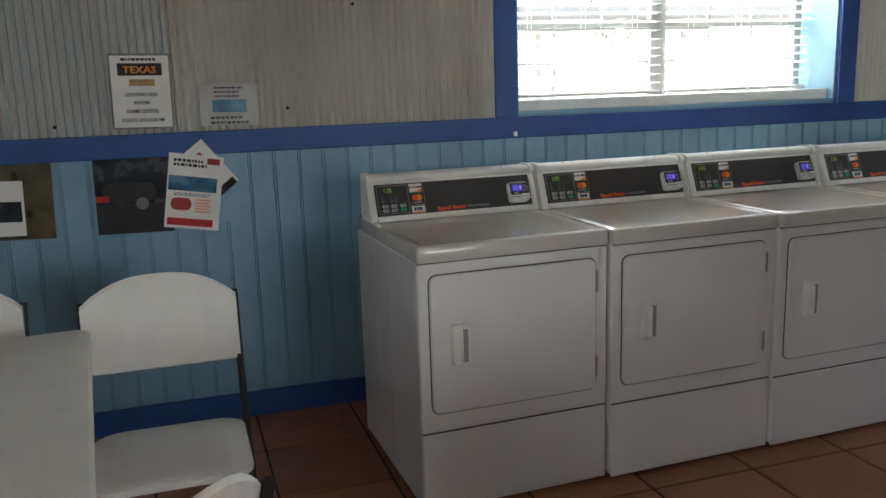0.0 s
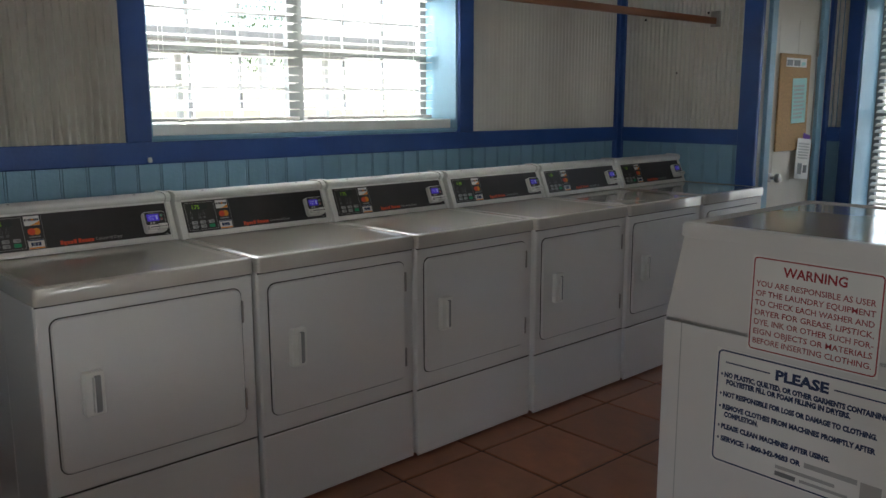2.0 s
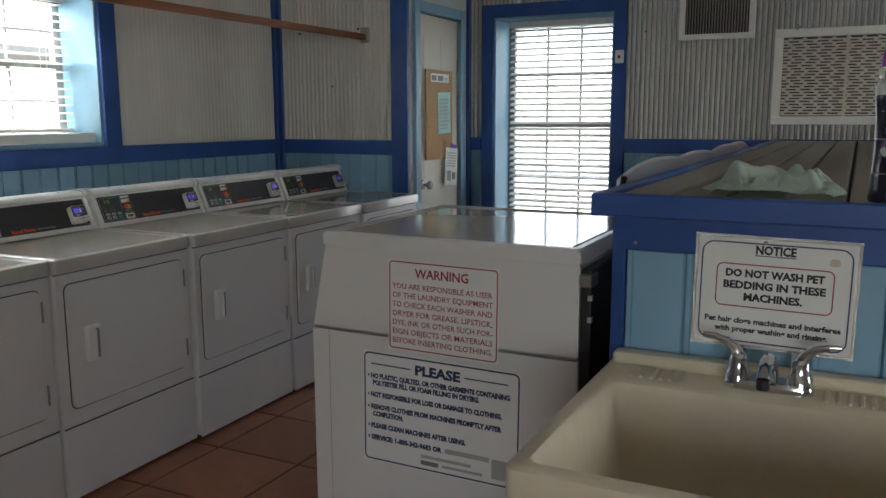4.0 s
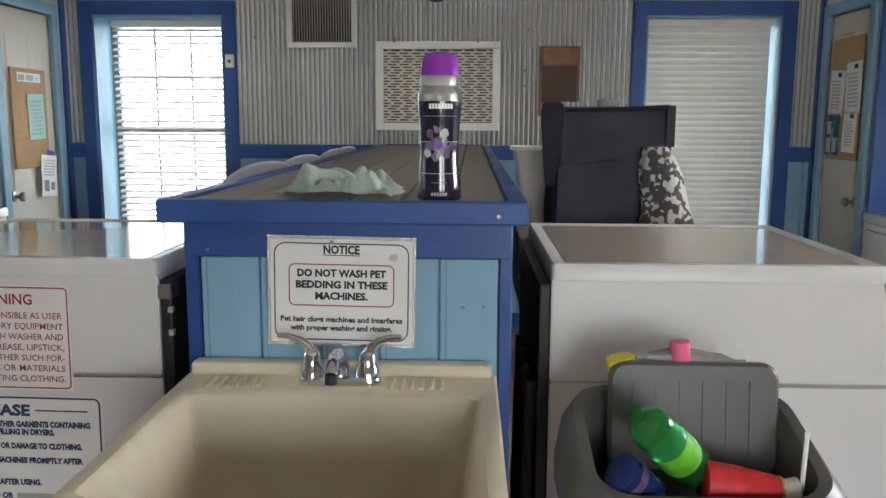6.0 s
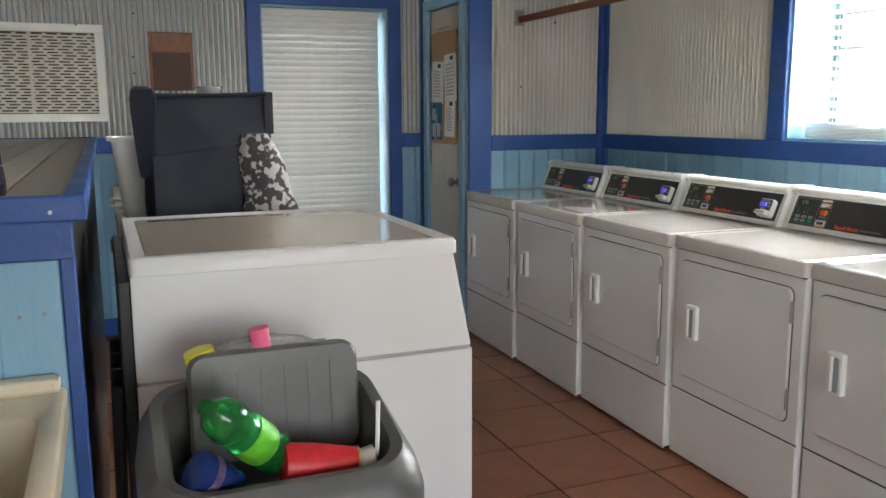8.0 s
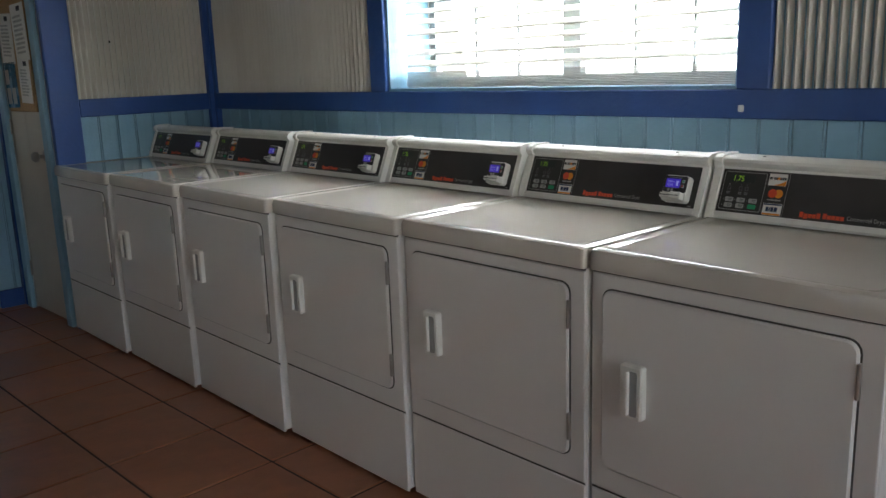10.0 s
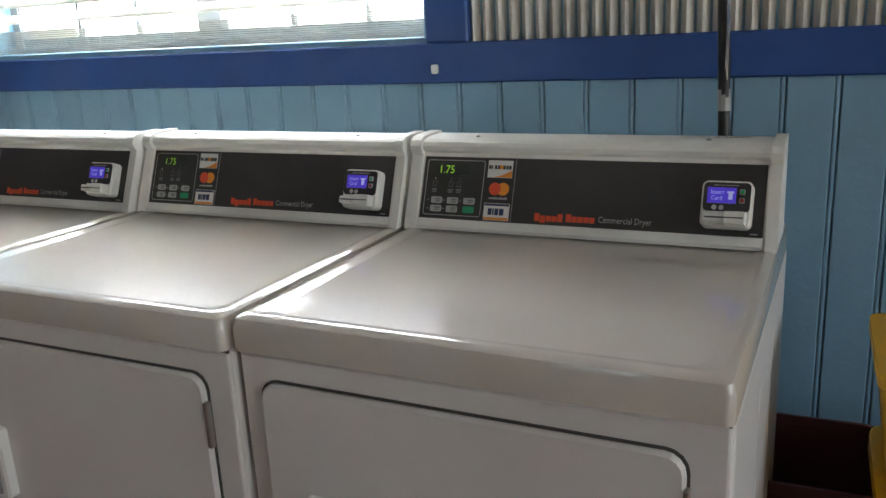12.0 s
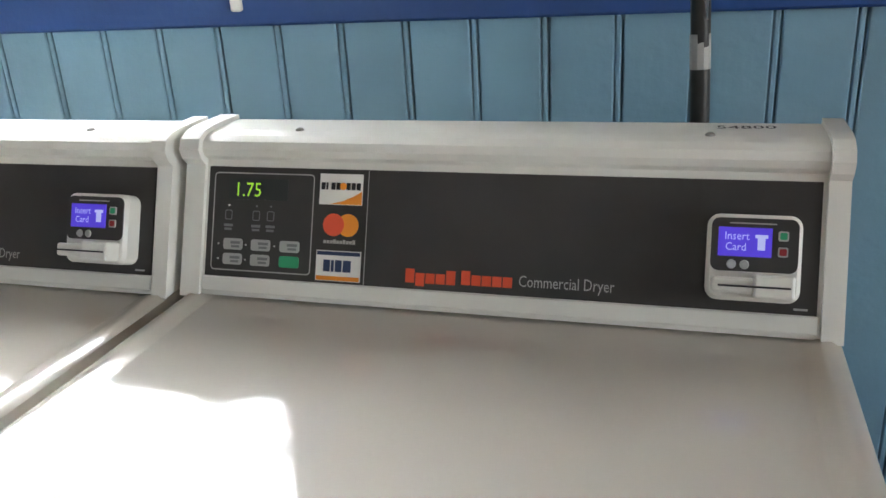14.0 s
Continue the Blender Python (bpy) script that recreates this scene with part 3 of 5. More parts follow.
# cork board and papers on the west closet door
cb = thing("cork_board", "tan cork notice board on the cream door", "notice board")
part("cork", one(0.0, 0.40, 0, 0.60, 0, 0.012, 0.003, m=at(FDA, ya(4.38), 1.11, -0.010), seg=1), M_cork, cb)
s, m = sheet("notice_sheet", FDA, ya(4.55), 1.28, 0.19, 0.28, "pale teal notice sheet pinned to cork board", "notice", M_card, 2, 0.006)
dashes(s, m, 0.02, 0.03, 0.15, 0.22, 9, M_grey, 3)
s, m = sheet("notice_strip", FDA, ya(4.44), 1.63, 0.27, 0.055, "white printed strip pinned along the cork board", "notice", None, 0, 0.006)
bars(s, m, [(0.01, 0.008, 0.07, 0.035), (0.10, 0.008, 0.08, 0.035)], M_frame), bars(s, m, [(0.2, 0.012, 0.05, 0.02)], M_card)
s, m = sheet("leaflet", FDA, ya(4.63), 0.93, 0.19, 0.26, "white leaflet with small print hanging off the door", "leaflet", None, -5, 0.012)
dashes(s, m, 0.02, 0.13, 0.15, 0.11, 6, M_grey, 5), bars(s, m, [(0.03, 0.03, 0.06, 0.07), (0.11, 0.04, 0.05, 0.05)], M_frame)
s, m = sheet("leaflet", FDA, ya(4.72), 1.15, 0.10, 0.07, "small violet leaflet at the cork board's corner", "leaflet", M_purplep, -12, 0.008)
# cork board on the east closet door
cb = thing("cork_board", "tan cork notice board covered with papers", "notice board")
part("cork", one(0.0, 0.42, 0, 0.72, 0, 0.012, 0.003, m=at(FDB, e_(4.86), 1.19, -0.010), seg=1), M_cork, cb)
for x, z, w, h, tl, lab, mt in ((4.85, 1.46, 0.20, 0.27, -3, "white printed notice pinned to cork board", None), (4.62, 1.46, 0.20, 0.30, 2, "white letter with a dark picture pinned up", None),
                                (4.86, 1.21, 0.19, 0.25, 1, "grey-blue photo sheet pinned to cork board", M_photo2), (4.63, 1.24, 0.17, 0.24, -2, "white printed list pinned to cork board", None)):
    s, m = sheet("notice_sheet", FDB, e_(x), z, w, h, lab, "notice", mt, tl, 0.006)
    if mt:
        bars(s, m, [(0.02, 0.02, 0.06, 0.09), (0.10, 0.02, 0.06, 0.09), (0.02, 0.13, 0.06, 0.08)], M_grey)
    else:
        dashes(s, m, 0.03, 0.04, w - 0.06, h - 0.09, 9, M_grey, int(x * 100))
        bars(s, m, [(w * 0.5, h - 0.04, 0.05, 0.025)], M_ink)
s, m = sheet("notice_sheet", FDB, e_(4.80), 1.80, 0.26, 0.19, "buff paper taped to the cream door", "notice", M_door, 1, -0.008)
dashes(s, m, 0.03, 0.03, 0.2, 0.12, 5, M_cork, 8)

# posters on the west wall
s, m = sheet("poster", FA, y_(-0.885), 1.275, 0.225, 0.285, "laminated white poster resting on the blue chair rail", "poster", None, -1, 0.012)
part("laminate", ring(0.232, 0.292, 0.006, 0.007, 0.0, at(m, -0.0035, -0.0035)), M_clear, s)
dashes(s, m, 0.045, 0.262, 0.13, 0.014, 1, M_ink, 2, 0.3)
part("picture", one(0.03, 0.195, 0.205, 0.252, 0, 0.0006, m=m), M_ink, s), lettering("heading", "TEXAS", 0.036, at(m, 0.112, 0.215, 0.0012), M_orange, s, 0.125, "CENTER", 0.0008)
part("picture", one(0.07, 0.165, 0.165, 0.19, 0, 0.0006, m=m), M_cork, s)
for txt, yy in (("LOCATION: CARD", 0.125), ("ROOM", 0.093), ("(GAME CENTER)", 0.06), ("STARTS: 6:30-10:00 PM", 0.025)):
    lettering("text_line", txt, 0.019, at(m, 0.112, yy, 0.001), M_ink, s, None if txt == "ROOM" else 0.12 if yy > 0.03 else 0.16, "CENTER", 0.0006)
s, m = sheet("poster", FA, y_(-0.555), 1.27, 0.235, 0.17, "grey poster with a car picture above the rail", "poster", M_grey, -1, 0.012)
part("picture", one(0.05, 0.185, 0.055, 0.105, 0, 0.0006, m=m), M_photo2, s)
dashes(s, m, 0.06, 0.115, 0.12, 0.05, 3, M_ink, 4), dashes(s, m, 0.04, 0.008, 0.16, 0.04, 2, M_ink, 6)
s, m = sheet("calendar_picture", FA, y_(-0.985), 0.855, 0.29, 0.325, "dark glossy picture of an old car", "poster", M_photo, -1, 0.006)
part("picture", one(0.0, 0.29, 0.0, 0.12, 0, 0.0005, m=m), M_ink, s)
part("tail_light", one(0.0, 0.05, 0.13, 0.155, 0, 0.0008, m=m), M_redw, s), part("car_shape", plate(0.2, 0.075, 0.03, 0.0006, at(m, 0.03, 0.13)), M_ink, s)
part("wheel", lathe([(0.025, 0), (0.025, 0.001)], 14, m=at(m, 0.175, 0.12)), M_frame, s)
s, m = sheet("plastic_sleeve", FA, y_(-0.70), 0.87, 0.27, 0.30, "clear empty plastic sleeve pinned on boards", "sleeve", M_sky, -1, 0.004)
s, m = sheet("flyer", FA, y_(-0.555), 0.938, 0.17, 0.225, "white and red flyer tucked behind another", "flyer", None, 38, 0.022)
bars(s, m, [(0.02, 0.17, 0.11, 0.02), (0.03, 0.14, 0.09, 0.015)], M_red), bars(s, m, [(0.0, 0.0, 0.16, 0.03)], M_photo)
s, m = sheet("flyer", FA, y_(-0.735), 0.872, 0.215, 0.305, "white flyer with red and blue print, hung crooked", "flyer", None, -9, 0.026)
dashes(s, m, 0.02, 0.255, 0.15, 0.035, 2, M_ink, 9, 0.35), part("picture", one(0.005, 0.195, 0.155, 0.215, 0, 0.0006, m=m), M_photo2, s)
bars(s, m, [(0.01, 0.012, 0.18, 0.03)], M_redw), part("picture", plate(0.08, 0.05, 0.02, 0.0006, at(m, 0.02, 0.075)), M_red, s)
dashes(s, m, 0.115, 0.07, 0.07, 0.06, 5, M_orange, 10), part("corner_flash", one(0.15, 0.2, 0.27, 0.295, 0, 0.0006, m=m), M_red, s), dashes(s, m, 0.03, 0.135, 0.15, 0.015, 2, M_photo2, 11)
s, m = sheet("calendar_picture", FA, y_(-1.36), 0.865, 0.22, 0.315, "olive glossy magazine cover pinned on boards", "poster", M_sepia, -2, 0.006)
part("picture", one(0.0, 0.115, 0.015, 0.23, 0, 0.0006, m=m), M_paper, s), part("picture", one(0.0, 0.105, 0.07, 0.15, 0, 0.0009, m=m), M_photo, s)


# ---- end wall fittings ----
g = thing("return_air_grille", "white framed slotted air grille on corrugated wall", "air vent")
gm = at(FN, 3.102, 1.347, 0.003)
GW, GH = 0.815, 0.576
for r in ((0, GW, 0, 0.05), (0, GW, GH - 0.05, GH), (0, 0.05, 0.05, GH - 0.05), (GW - 0.05, GW, 0.05, GH - 0.05)):
    part("frame", one(*r, 0, 0.03, 0.004, m=gm, seg=1), M_whitep, g)
part("backing", one(0.05, GW - 0.05, 0.05, GH - 0.05, 0, 0.006, m=gm), M_gap, g)
nr = 26
rnd = random.Random(5)
for i in range(nr):
    z = 0.055 + (GH - 0.11) * i / nr
    part("slat", one(0.05, GW - 0.05, z, z + 0.009, 0.006, 0.02, m=gm), M_door, g)
bm = bmesh.new()
for i in range(nr):
    z = 0.055 + (GH - 0.11) * i / nr
    for k in range(9):
        x = 0.055 + k * 0.081 + (0.0, 0.022, 0.04, 0.022)[i % 4]
        box(bm, x, min(x + 0.022, GW - 0.05), z + 0.009, z + 0.0175, 0.006, 0.018, m=gm)
part("grille_web", bm, M_door, g)
part("centre_bar", one(GW / 2 - 0.008, GW / 2 + 0.008, 0.05, GH - 0.05, 0.018, 0.024, m=gm), M_door, g)
for x in (0.12, GW - 0.15):
    part("hook", tube([(x, GH - 0.01, 0.03), (x + 0.02, GH + 0.012, 0.035), (x + 0.005, GH + 0.02, 0.03)], 0.005, 6, m=gm), M_steel, g)
g = thing("supply_air_grille", "white framed dark vertical louvre vent", "air vent")
gm = at(FN, 2.52, 1.88, 0.003)
for r in ((0, 0.46, 0, 0.035), (0, 0.46, 0.425, 0.46), (0, 0.035, 0.035, 0.425), (0.425, 0.46, 0.035, 0.425)):
    part("frame", one(*r, 0, 0.03, 0.003, m=gm, seg=1), M_whitep, g)
part("backing", one(0.035, 0.425, 0.035, 0.425, 0, 0.005, m=gm), M_gap, g)
for i in range(22):
    x = 0.042 + i * 0.0174
    part("louvre", one(x, x + 0.005, 0.035, 0.425, 0.005, 0.024, m=gm), M_steel, g)
c = thing("wall_clock", "round black-rimmed wall clock on corrugated wall", "clock")
cm = at(FN, 3.5, 2.285, 0.004)
part("rim", lathe([(0.105, 0), (0.115, 0.012), (0.115, 0.03), (0.10, 0.034), (0.098, 0.02), (0.098, 0.0)], 32, m=cm), M_blacks, c, smooth=True)
part("dial", lathe([(0.098, 0.002), (0.098, 0.016)], 32, m=cm), M_paper, c)
part("pointer", one(-0.003, 0.003, 0, 0.07, 0.017, 0.019, m=cm), M_ink, c), part("pointer", one(0, 0.05, -0.003, 0.003, 0.019, 0.021, m=cm), M_ink, c)
p = thing("wooden_plaque", "dark varnished wooden plaque on corrugated wall", "plaque")
pm = at(FN, 4.172, 1.508, 0.004)
part("board", one(0.02, 0.25, 0.03, 0.385, 0, 0.012, 0.003, m=pm, seg=1), M_mirror, p), part("side_rail", one(0, 0.02, -0.06, 0.385, 0, 0.018, m=pm), M_wood, p), part("side_rail", one(0.25, 0.265, 0.03, 0.385, 0, 0.018, m=pm), M_wood, p)
part("crest_panel", one(0.022, 0.248, 0.26, 0.38, 0.012, 0.018, 0.003, m=pm, seg=1), M_wood, p)
sw = thing("switch_box", "small white switch box on blue casing", "switch")
swm = at(FN, 2.11, 1.75, 0.022)
part("plate", plate(0.055, 0.085, 0.006, 0.012, swm), M_whitep, sw), part("toggle", one(0.02, 0.035, 0.03, 0.05, 0.012, 0.02, m=swm), M_ink, sw)
for xs, zs in ((4.08, 1.74), (4.08, 1.64), (4.10, 2.0), (2.3, 1.95)):
    n = thing("screw_head", "dark screw head in the corrugated sheet", "screw", "screws")
    part("head", lathe([(0.007, 0), (0.006, 0.004), (0.002, 0.006)], 8, m=at(FN, xs, zs, 0.0)), M_ink, n)
for F_, xs, zs in ((FJA, 0.2, 1.95), (FJA, 0.66, 1.96), (FJA, 0.45, 1.6), (FJB, 0.6, 1.95), (FJB, 0.36, 1.55), (FA, y_(-0.61), 1.82), (FA, y_(0.1), 1.75), (FA, y_(-0.2), 1.33), (FA, y_(-1.1), 1.29)):
    n = thing("screw_head", "dark screw head in the corrugated sheet", "screw", "screws")
    part("head", lathe([(0.008, 0), (0.007, 0.004), (0.002, 0.006)], 8, m=at(F_, xs, zs, 0.0)), M_ink, n)
for F_, xs, zs in ((FA, y_(0.822), 1.174), (FB, e_(0.912), 1.189)):
    n = thing("cable_clip", "small white clip nailed to the blue rail", "clip", "clips")
    part("body", one(-0.009, 0.009, -0.011, 0.011, 0, 0.012, 0.004, m=at(F_, xs, zs, 0.02)), M_whitep, n)

# hanging rods
for x, y1, zz, lab in ((0.72, YJA, 1.905, "west"), (6.31, YJB, 1.955, "east")):
    r = thing("hanging_rod", "long brown wooden clothes rod fixed to the wall", "clothes rod", "rods")
    part("rod", one(x - 0.014, x + 0.014, -1.0 if lab == "west" else 0.4, y1 - 0.026, zz - 0.02, zz + 0.02, 0.006), M_wood, r)
    part("bracket", one(x - 0.03, x + 0.03, y1 - 0.026, y1 - 0.004, zz - 0.035, zz + 0.06, 0.003, seg=1), M_steel, r)
    yb = -0.9 if lab == "west" else 0.5
    part("hanger_strap", one(x - 0.008, x + 0.008, yb, yb + 0.02, zz + 0.018, HC), M_steel, r)


# ---- dryers ----
DW, DD, CW = 0.686, 0.75, 0.688


def dryer(label):
    d = thing("dryer", label, "clothes dryer", "row of dryers")
    part("cabinet", one(0, DW, 0.004, DD, 0.02, 0.860, 0.006, seg=2), M_enamel, d)
    part("kick_plate", one(0.003, DW - 0.003, 0.0, 0.01, 0.012, 0.283, 0.004), M_enamel, d)
    part("front_panel", one(0.003, DW - 0.003, 0.0, 0.01, 0.289, 0.855, 0.004), M_enamel, d)
    part("seam", one(0.004, DW - 0.004, 0.0035, 0.012, 0.281, 0.291), M_gap, d)
    # top with a rolled rim and shallow dish
    lp = lambda w, dd, r, z, yo=0.0: [(x + DW / 2, y + DD / 2 + yo, z) for x, y in rr_points(w, dd, r, 4)]
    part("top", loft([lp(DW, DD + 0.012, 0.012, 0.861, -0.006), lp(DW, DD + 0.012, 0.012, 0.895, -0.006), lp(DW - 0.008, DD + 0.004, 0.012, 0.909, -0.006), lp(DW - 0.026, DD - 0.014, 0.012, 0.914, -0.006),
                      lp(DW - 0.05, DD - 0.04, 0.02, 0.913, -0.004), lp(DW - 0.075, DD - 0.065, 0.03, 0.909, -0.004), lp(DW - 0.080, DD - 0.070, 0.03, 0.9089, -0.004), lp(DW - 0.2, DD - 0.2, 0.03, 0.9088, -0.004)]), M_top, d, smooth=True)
    part("shadow_gap", one(0.004, DW - 0.004, 0.002, 0.01, 0.853, 0.863), M_gap, d)
    # door
    F = facing((0, 0, 0), (1, 0, 0), (0, 0, 1))
    # No recess is cut: this dark plate gives the door's shaded gap.
    part("door_gap_shade", plate(0.6035, 0.4695, 0.029, 0.0025, at(F, 0.03625, 0.35025)), M_gap, d)
    dr = part("door", plate(0.596, 0.462, 0.026, 0.011, at(F, 0.040, 0.354), edge=0.004), M_enamel, d)
    hb = plate(0.062, 0.135, 0.008, 0.020, at(F, 0.108, 0.517, 0.011), edge=0.004)
    part("handle", hb, M_whitep, dr, "white moulded door handle")
    part("handle_slot", plate(0.022, 0.112, 0.006, 0.0012, at(F, 0.136, 0.527, 0.0312)), M_slot, dr)
    part("handle_lip", one(0.132, 0.138, 0.530, 0.638, 0.031, 0.043, 0.002, m=F, seg=1), M_whitep, dr)
    for z in (0.40, 0.70):
        part("hinge", one(0.634, 0.642, z, z + 0.075, 0.002, 0.014, 0.002, m=F, seg=1), M_steel, d)
    # side ribs
    for u in (-0.001, DW - 0.001):
        for v in (0.30, 0.50):
            part("side_rib", one(u, u + 0.002, v, v + 0.006, 0.05, 0.80), M_enamel, d)
    # control console
    prof = [(0.523, 0.912), (0.580, 1.052), (0.573, 1.058), (0.571, 1.066), (0.575, 1.074), (0.585, 1.079), (0.60, 1.081), (0.655, 1.081), (0.665, 0.912)]
    cons = part("console", loft([[(u, v, z) for v, z in prof] for u in (0.012, CW - 0.012)]), M_whitep, d)
    pe = [(0.517, 0.911), (0.573, 1.048), (0.566, 1.056), (0.563, 1.067), (0.569, 1.078), (0.582, 1.084), (0.60, 1.086), (0.658, 1.086), (0.668, 0.911)]
    for u, cw in ((0.0, 0.024), (CW - 0.024, 0.019)):
        part("end_cap", loft([[(u + k, v, z) for v, z in pe] for k in (0.0, cw)]), M_whitep, cons)
        for z, v in ((0.94, 0.61), (1.05, 0.61)):
            if u == 0.0:
                part("screw", lathe([(0.005, 0), (0.004, 0.002)], 8, m=facing((0.0, v, z), (0, -1, 0), (0, 0, 1))), M_steel, cons)
    for u in (0.13, 0.56):
        part("screw", lathe([(0.005, 0), (0.004, 0.002), (0.002, 0.003)], 8, m=Matrix.Translation((u, 0.602, 1.081))), M_steel, cons)
    P = facing((0.026, 0.523, 0.912), (1, 0, 0), (0, 0.057, 0.14))
    part("bottom_strip", one(0.0, CW - 0.052, 0.004, 0.021, 0, 0.004, 0.0015, m=P, seg=1), M_whitep, cons)
    fp = part("fascia", one(0.002, CW - 0.054, 0.0215, 0.1435, 0, 0.0015, m=P), M_black, d, "black printed control fascia")
    Q = at(P, 0.002, 0.0215, 0.0022)
    part("keypad_outline", ring(0.122, 0.109, 0.005, 0.0014, 0.0, at(Q, 0.007, 0.0067)), M_grey, fp)
    part("display", one(0.026, 0.098, 0.086, 0.109, 0, 0.0004, m=Q), M_key, fp)
    lettering("price_digits", "1.75", 0.022, at(Q, 0.0325, 0.0895, 0.0008), M_led, fp, 0.029)
    for k, (x, y) in enumerate(((0.0225, 0.030), (0.0565, 0.030), (0.0915, 0.030), (0.0225, 0.0135), (0.0565, 0.0135), (0.0915, 0.0135))):
        part("key", plate(0.0235, 0.0125, 0.003, 0.001, at(Q, x, y)), M_green if k == 5 else M_grey, fp, "green start key" if k == 5 else "")
        if k < 5:
            part("key_print", one(x + 0.009, x + 0.021, y + 0.0065, y + 0.0095, 0.001, 0.0013, m=Q), M_frame, fp)
            part("key_print", one(x + 0.010, x + 0.020, y + 0.0025, y + 0.005, 0.001, 0.0013, m=Q), M_frame, fp)
            part("key_lamp", one(x - 0.0075, x - 0.0055, y + 0.005, y + 0.007, 0, 0.0004, m=Q), M_grey, fp)
    for k, x in enumerate((0.0225, 0.0565, 0.074)):
        part("icon_outline", ring(0.009, 0.011, 0.002, 0.001, 0.0003, at(Q, x, 0.063)), M_frame, fp)
        part("icon_text", one(x - 0.001, x + 0.010, 0.0555, 0.0585, 0, 0.0004, m=Q), M_frame, fp)
        part("icon_text", one(x, x + 0.009, 0.0515, 0.054, 0, 0.0004, m=Q), M_frame, fp)
        part("icon_lamp", one(x + 0.0035, x + 0.0055, 0.078, 0.080, 0, 0.0004, m=Q), M_paper if k == 0 else M_frame, fp)
    # payment stickers as plain shapes
    S = at(Q, 0.1355, 0)
    for y, h, w in ((0.084, 0.033, 0.0495), (0.0025, 0.0325, 0.0515)):
        part("payment_sticker", one(0, w, y, y + h, 0, 0.0005, m=S), M_paper, fp)
    bm = bmesh.new()
    vs = [bm.verts.new(S @ Vector(p)) for p in ((0.013, 0.0845, 0.0009), (0.049, 0.0845, 0.0009), (0.049, 0.099, 0.0009), (0.041, 0.094, 0.0009), (0.029, 0.0885, 0.0009))]
    bm.faces.new(vs)
    part("sticker_flash", bm, M_orange, fp)
    bars(fp, at(S, 0, 0, 0.0006), [(0.002 + 0.0058 * i, 0.100, 0.0044 if i != 1 else 0.002, 0.0075) for i in (0, 1, 2, 3, 5, 6, 7)], M_ink, "sticker_mark")
    part("sticker_dot", lathe([(0.0040, 0), (0.0040, 0.0006)], 12, m=at(S, 0.0272, 0.1038, 0.0006)), M_orange, fp)
    part("sticker_disc", lathe([(0.0122, 0), (0.0122, 0.0005)], 20, m=at(S, 0.018, 0.0625)), M_logo, fp)
    part("sticker_disc", lathe([(0.0122, 0), (0.0122, 0.0004)], 20, m=at(S, 0.0345, 0.0625)), M_orange, fp)
    bars(fp, S, [(0.0075 + 0.0037 * i, 0.0425, 0.0029, 0.0045 if i in (3, 6, 9) else 0.0034) for i in range(10)], M_grey, "sticker_mark")
    bars(fp, at(S, 0, 0, 0.0006), [(0.001, 0.030, 0.0495, 0.004), (0.009, 0.0125, 0.0075, 0.0125), (0.018, 0.0125, 0.003, 0.0125), (0.0225, 0.0125, 0.0075, 0.0125), (0.0315, 0.0125, 0.009, 0.0125)], M_inkblue, "sticker_mark")
    bars(fp, at(S, 0, 0, 0.0006), [(0.001, 0.0032, 0.0495, 0.0045)], M_orange, "sticker_mark")
    part("divider", one(0.0552, 0.0560, 0.0, 0.121, 0, 0.0004, m=S), M_grey, fp)
    # maker's name as plain bars, then the plain words
    bars(fp, Q, [(0.2375 + i * 0.0110, 0.0065 - 0.003 * (i == 1), 0.0097, (0.0145, 0.0135, 0.0105, 0.0105, 0.0145)[i]) for i in range(5)] + [(0.2975 + i * 0.0108, 0.0075, 0.0096, (0.0145, 0.0105, 0.0105, 0.0105, 0.0105)[i]) for i in range(5)], M_logo, "name_bar")
    lettering("caption", "Commercial Dryer", 0.0165, at(Q, 0.3565, 0.0095, 0.0003), M_grey, fp, 0.094)
    bars(fp, Q, [(0.612, 0.004, 0.012, 0.002)], M_grey, "print_line")
    # card reader
    K = at(Q, 0.5335, 0.0105, 0.012) @ Matrix.Diagonal((0.86, 0.89, 1, 1))
    rd = part("card_reader", plate(0.094, 0.088, 0.012, 0.024, at(K, 0, 0, -0.012), edge=0.004), M_whitep, d, "white card reader with violet screen")
    part("reader_face", plate(0.086, 0.054, 0.008, 0.0012, at(K, 0.004, 0.030, 0.012)), M_black, rd)
    part("maker_line", one(0.022, 0.068, 0.078, 0.0795, 0.0132, 0.0136, m=K), M_grey, rd)
    part("screen", one(0.011, 0.064, 0.045, 0.0745, 0.0132, 0.0142, m=K), M_lcd, rd, "violet lit display")
    lettering("screen_text", "Insert", 0.0115, at(K, 0.017, 0.062, 0.0146), M_lcdtext, rd, 0.024)
    lettering("screen_text", "Card", 0.0115, at(K, 0.018, 0.051, 0.0146), M_lcdtext, rd, 0.020)
    part("screen_icon", one(0.0475, 0.060, 0.064, 0.0675, 0.0142, 0.0146, m=K), M_lcdtext, rd)
    part("screen_icon", one(0.050, 0.0575, 0.052, 0.064, 0.0142, 0.0146, m=K), M_lcdtext, rd)
    for y, mt in ((0.062, M_green), (0.046, M_red)):
        part("reader_key", plate(0.010, 0.010, 0.002, 0.0015, at(K, 0.070, y, 0.0132)), M_grey, rd)
        part("key_symbol", plate(0.007, 0.007, 0.0015, 0.0004, at(K, 0.0715, y + 0.0015, 0.0147)), mt, rd)
    for x in (0.021, 0.034):
        part("reader_key", lathe([(0.005, 0), (0.004, 0.0015)], 10, m=at(K, x + 0.004, 0.037, 0.0132)), M_grey, rd)
        bars(rd, K, [(x + 0.001, 0.0363, 0.006, 0.0014)], M_ink, "key_symbol")
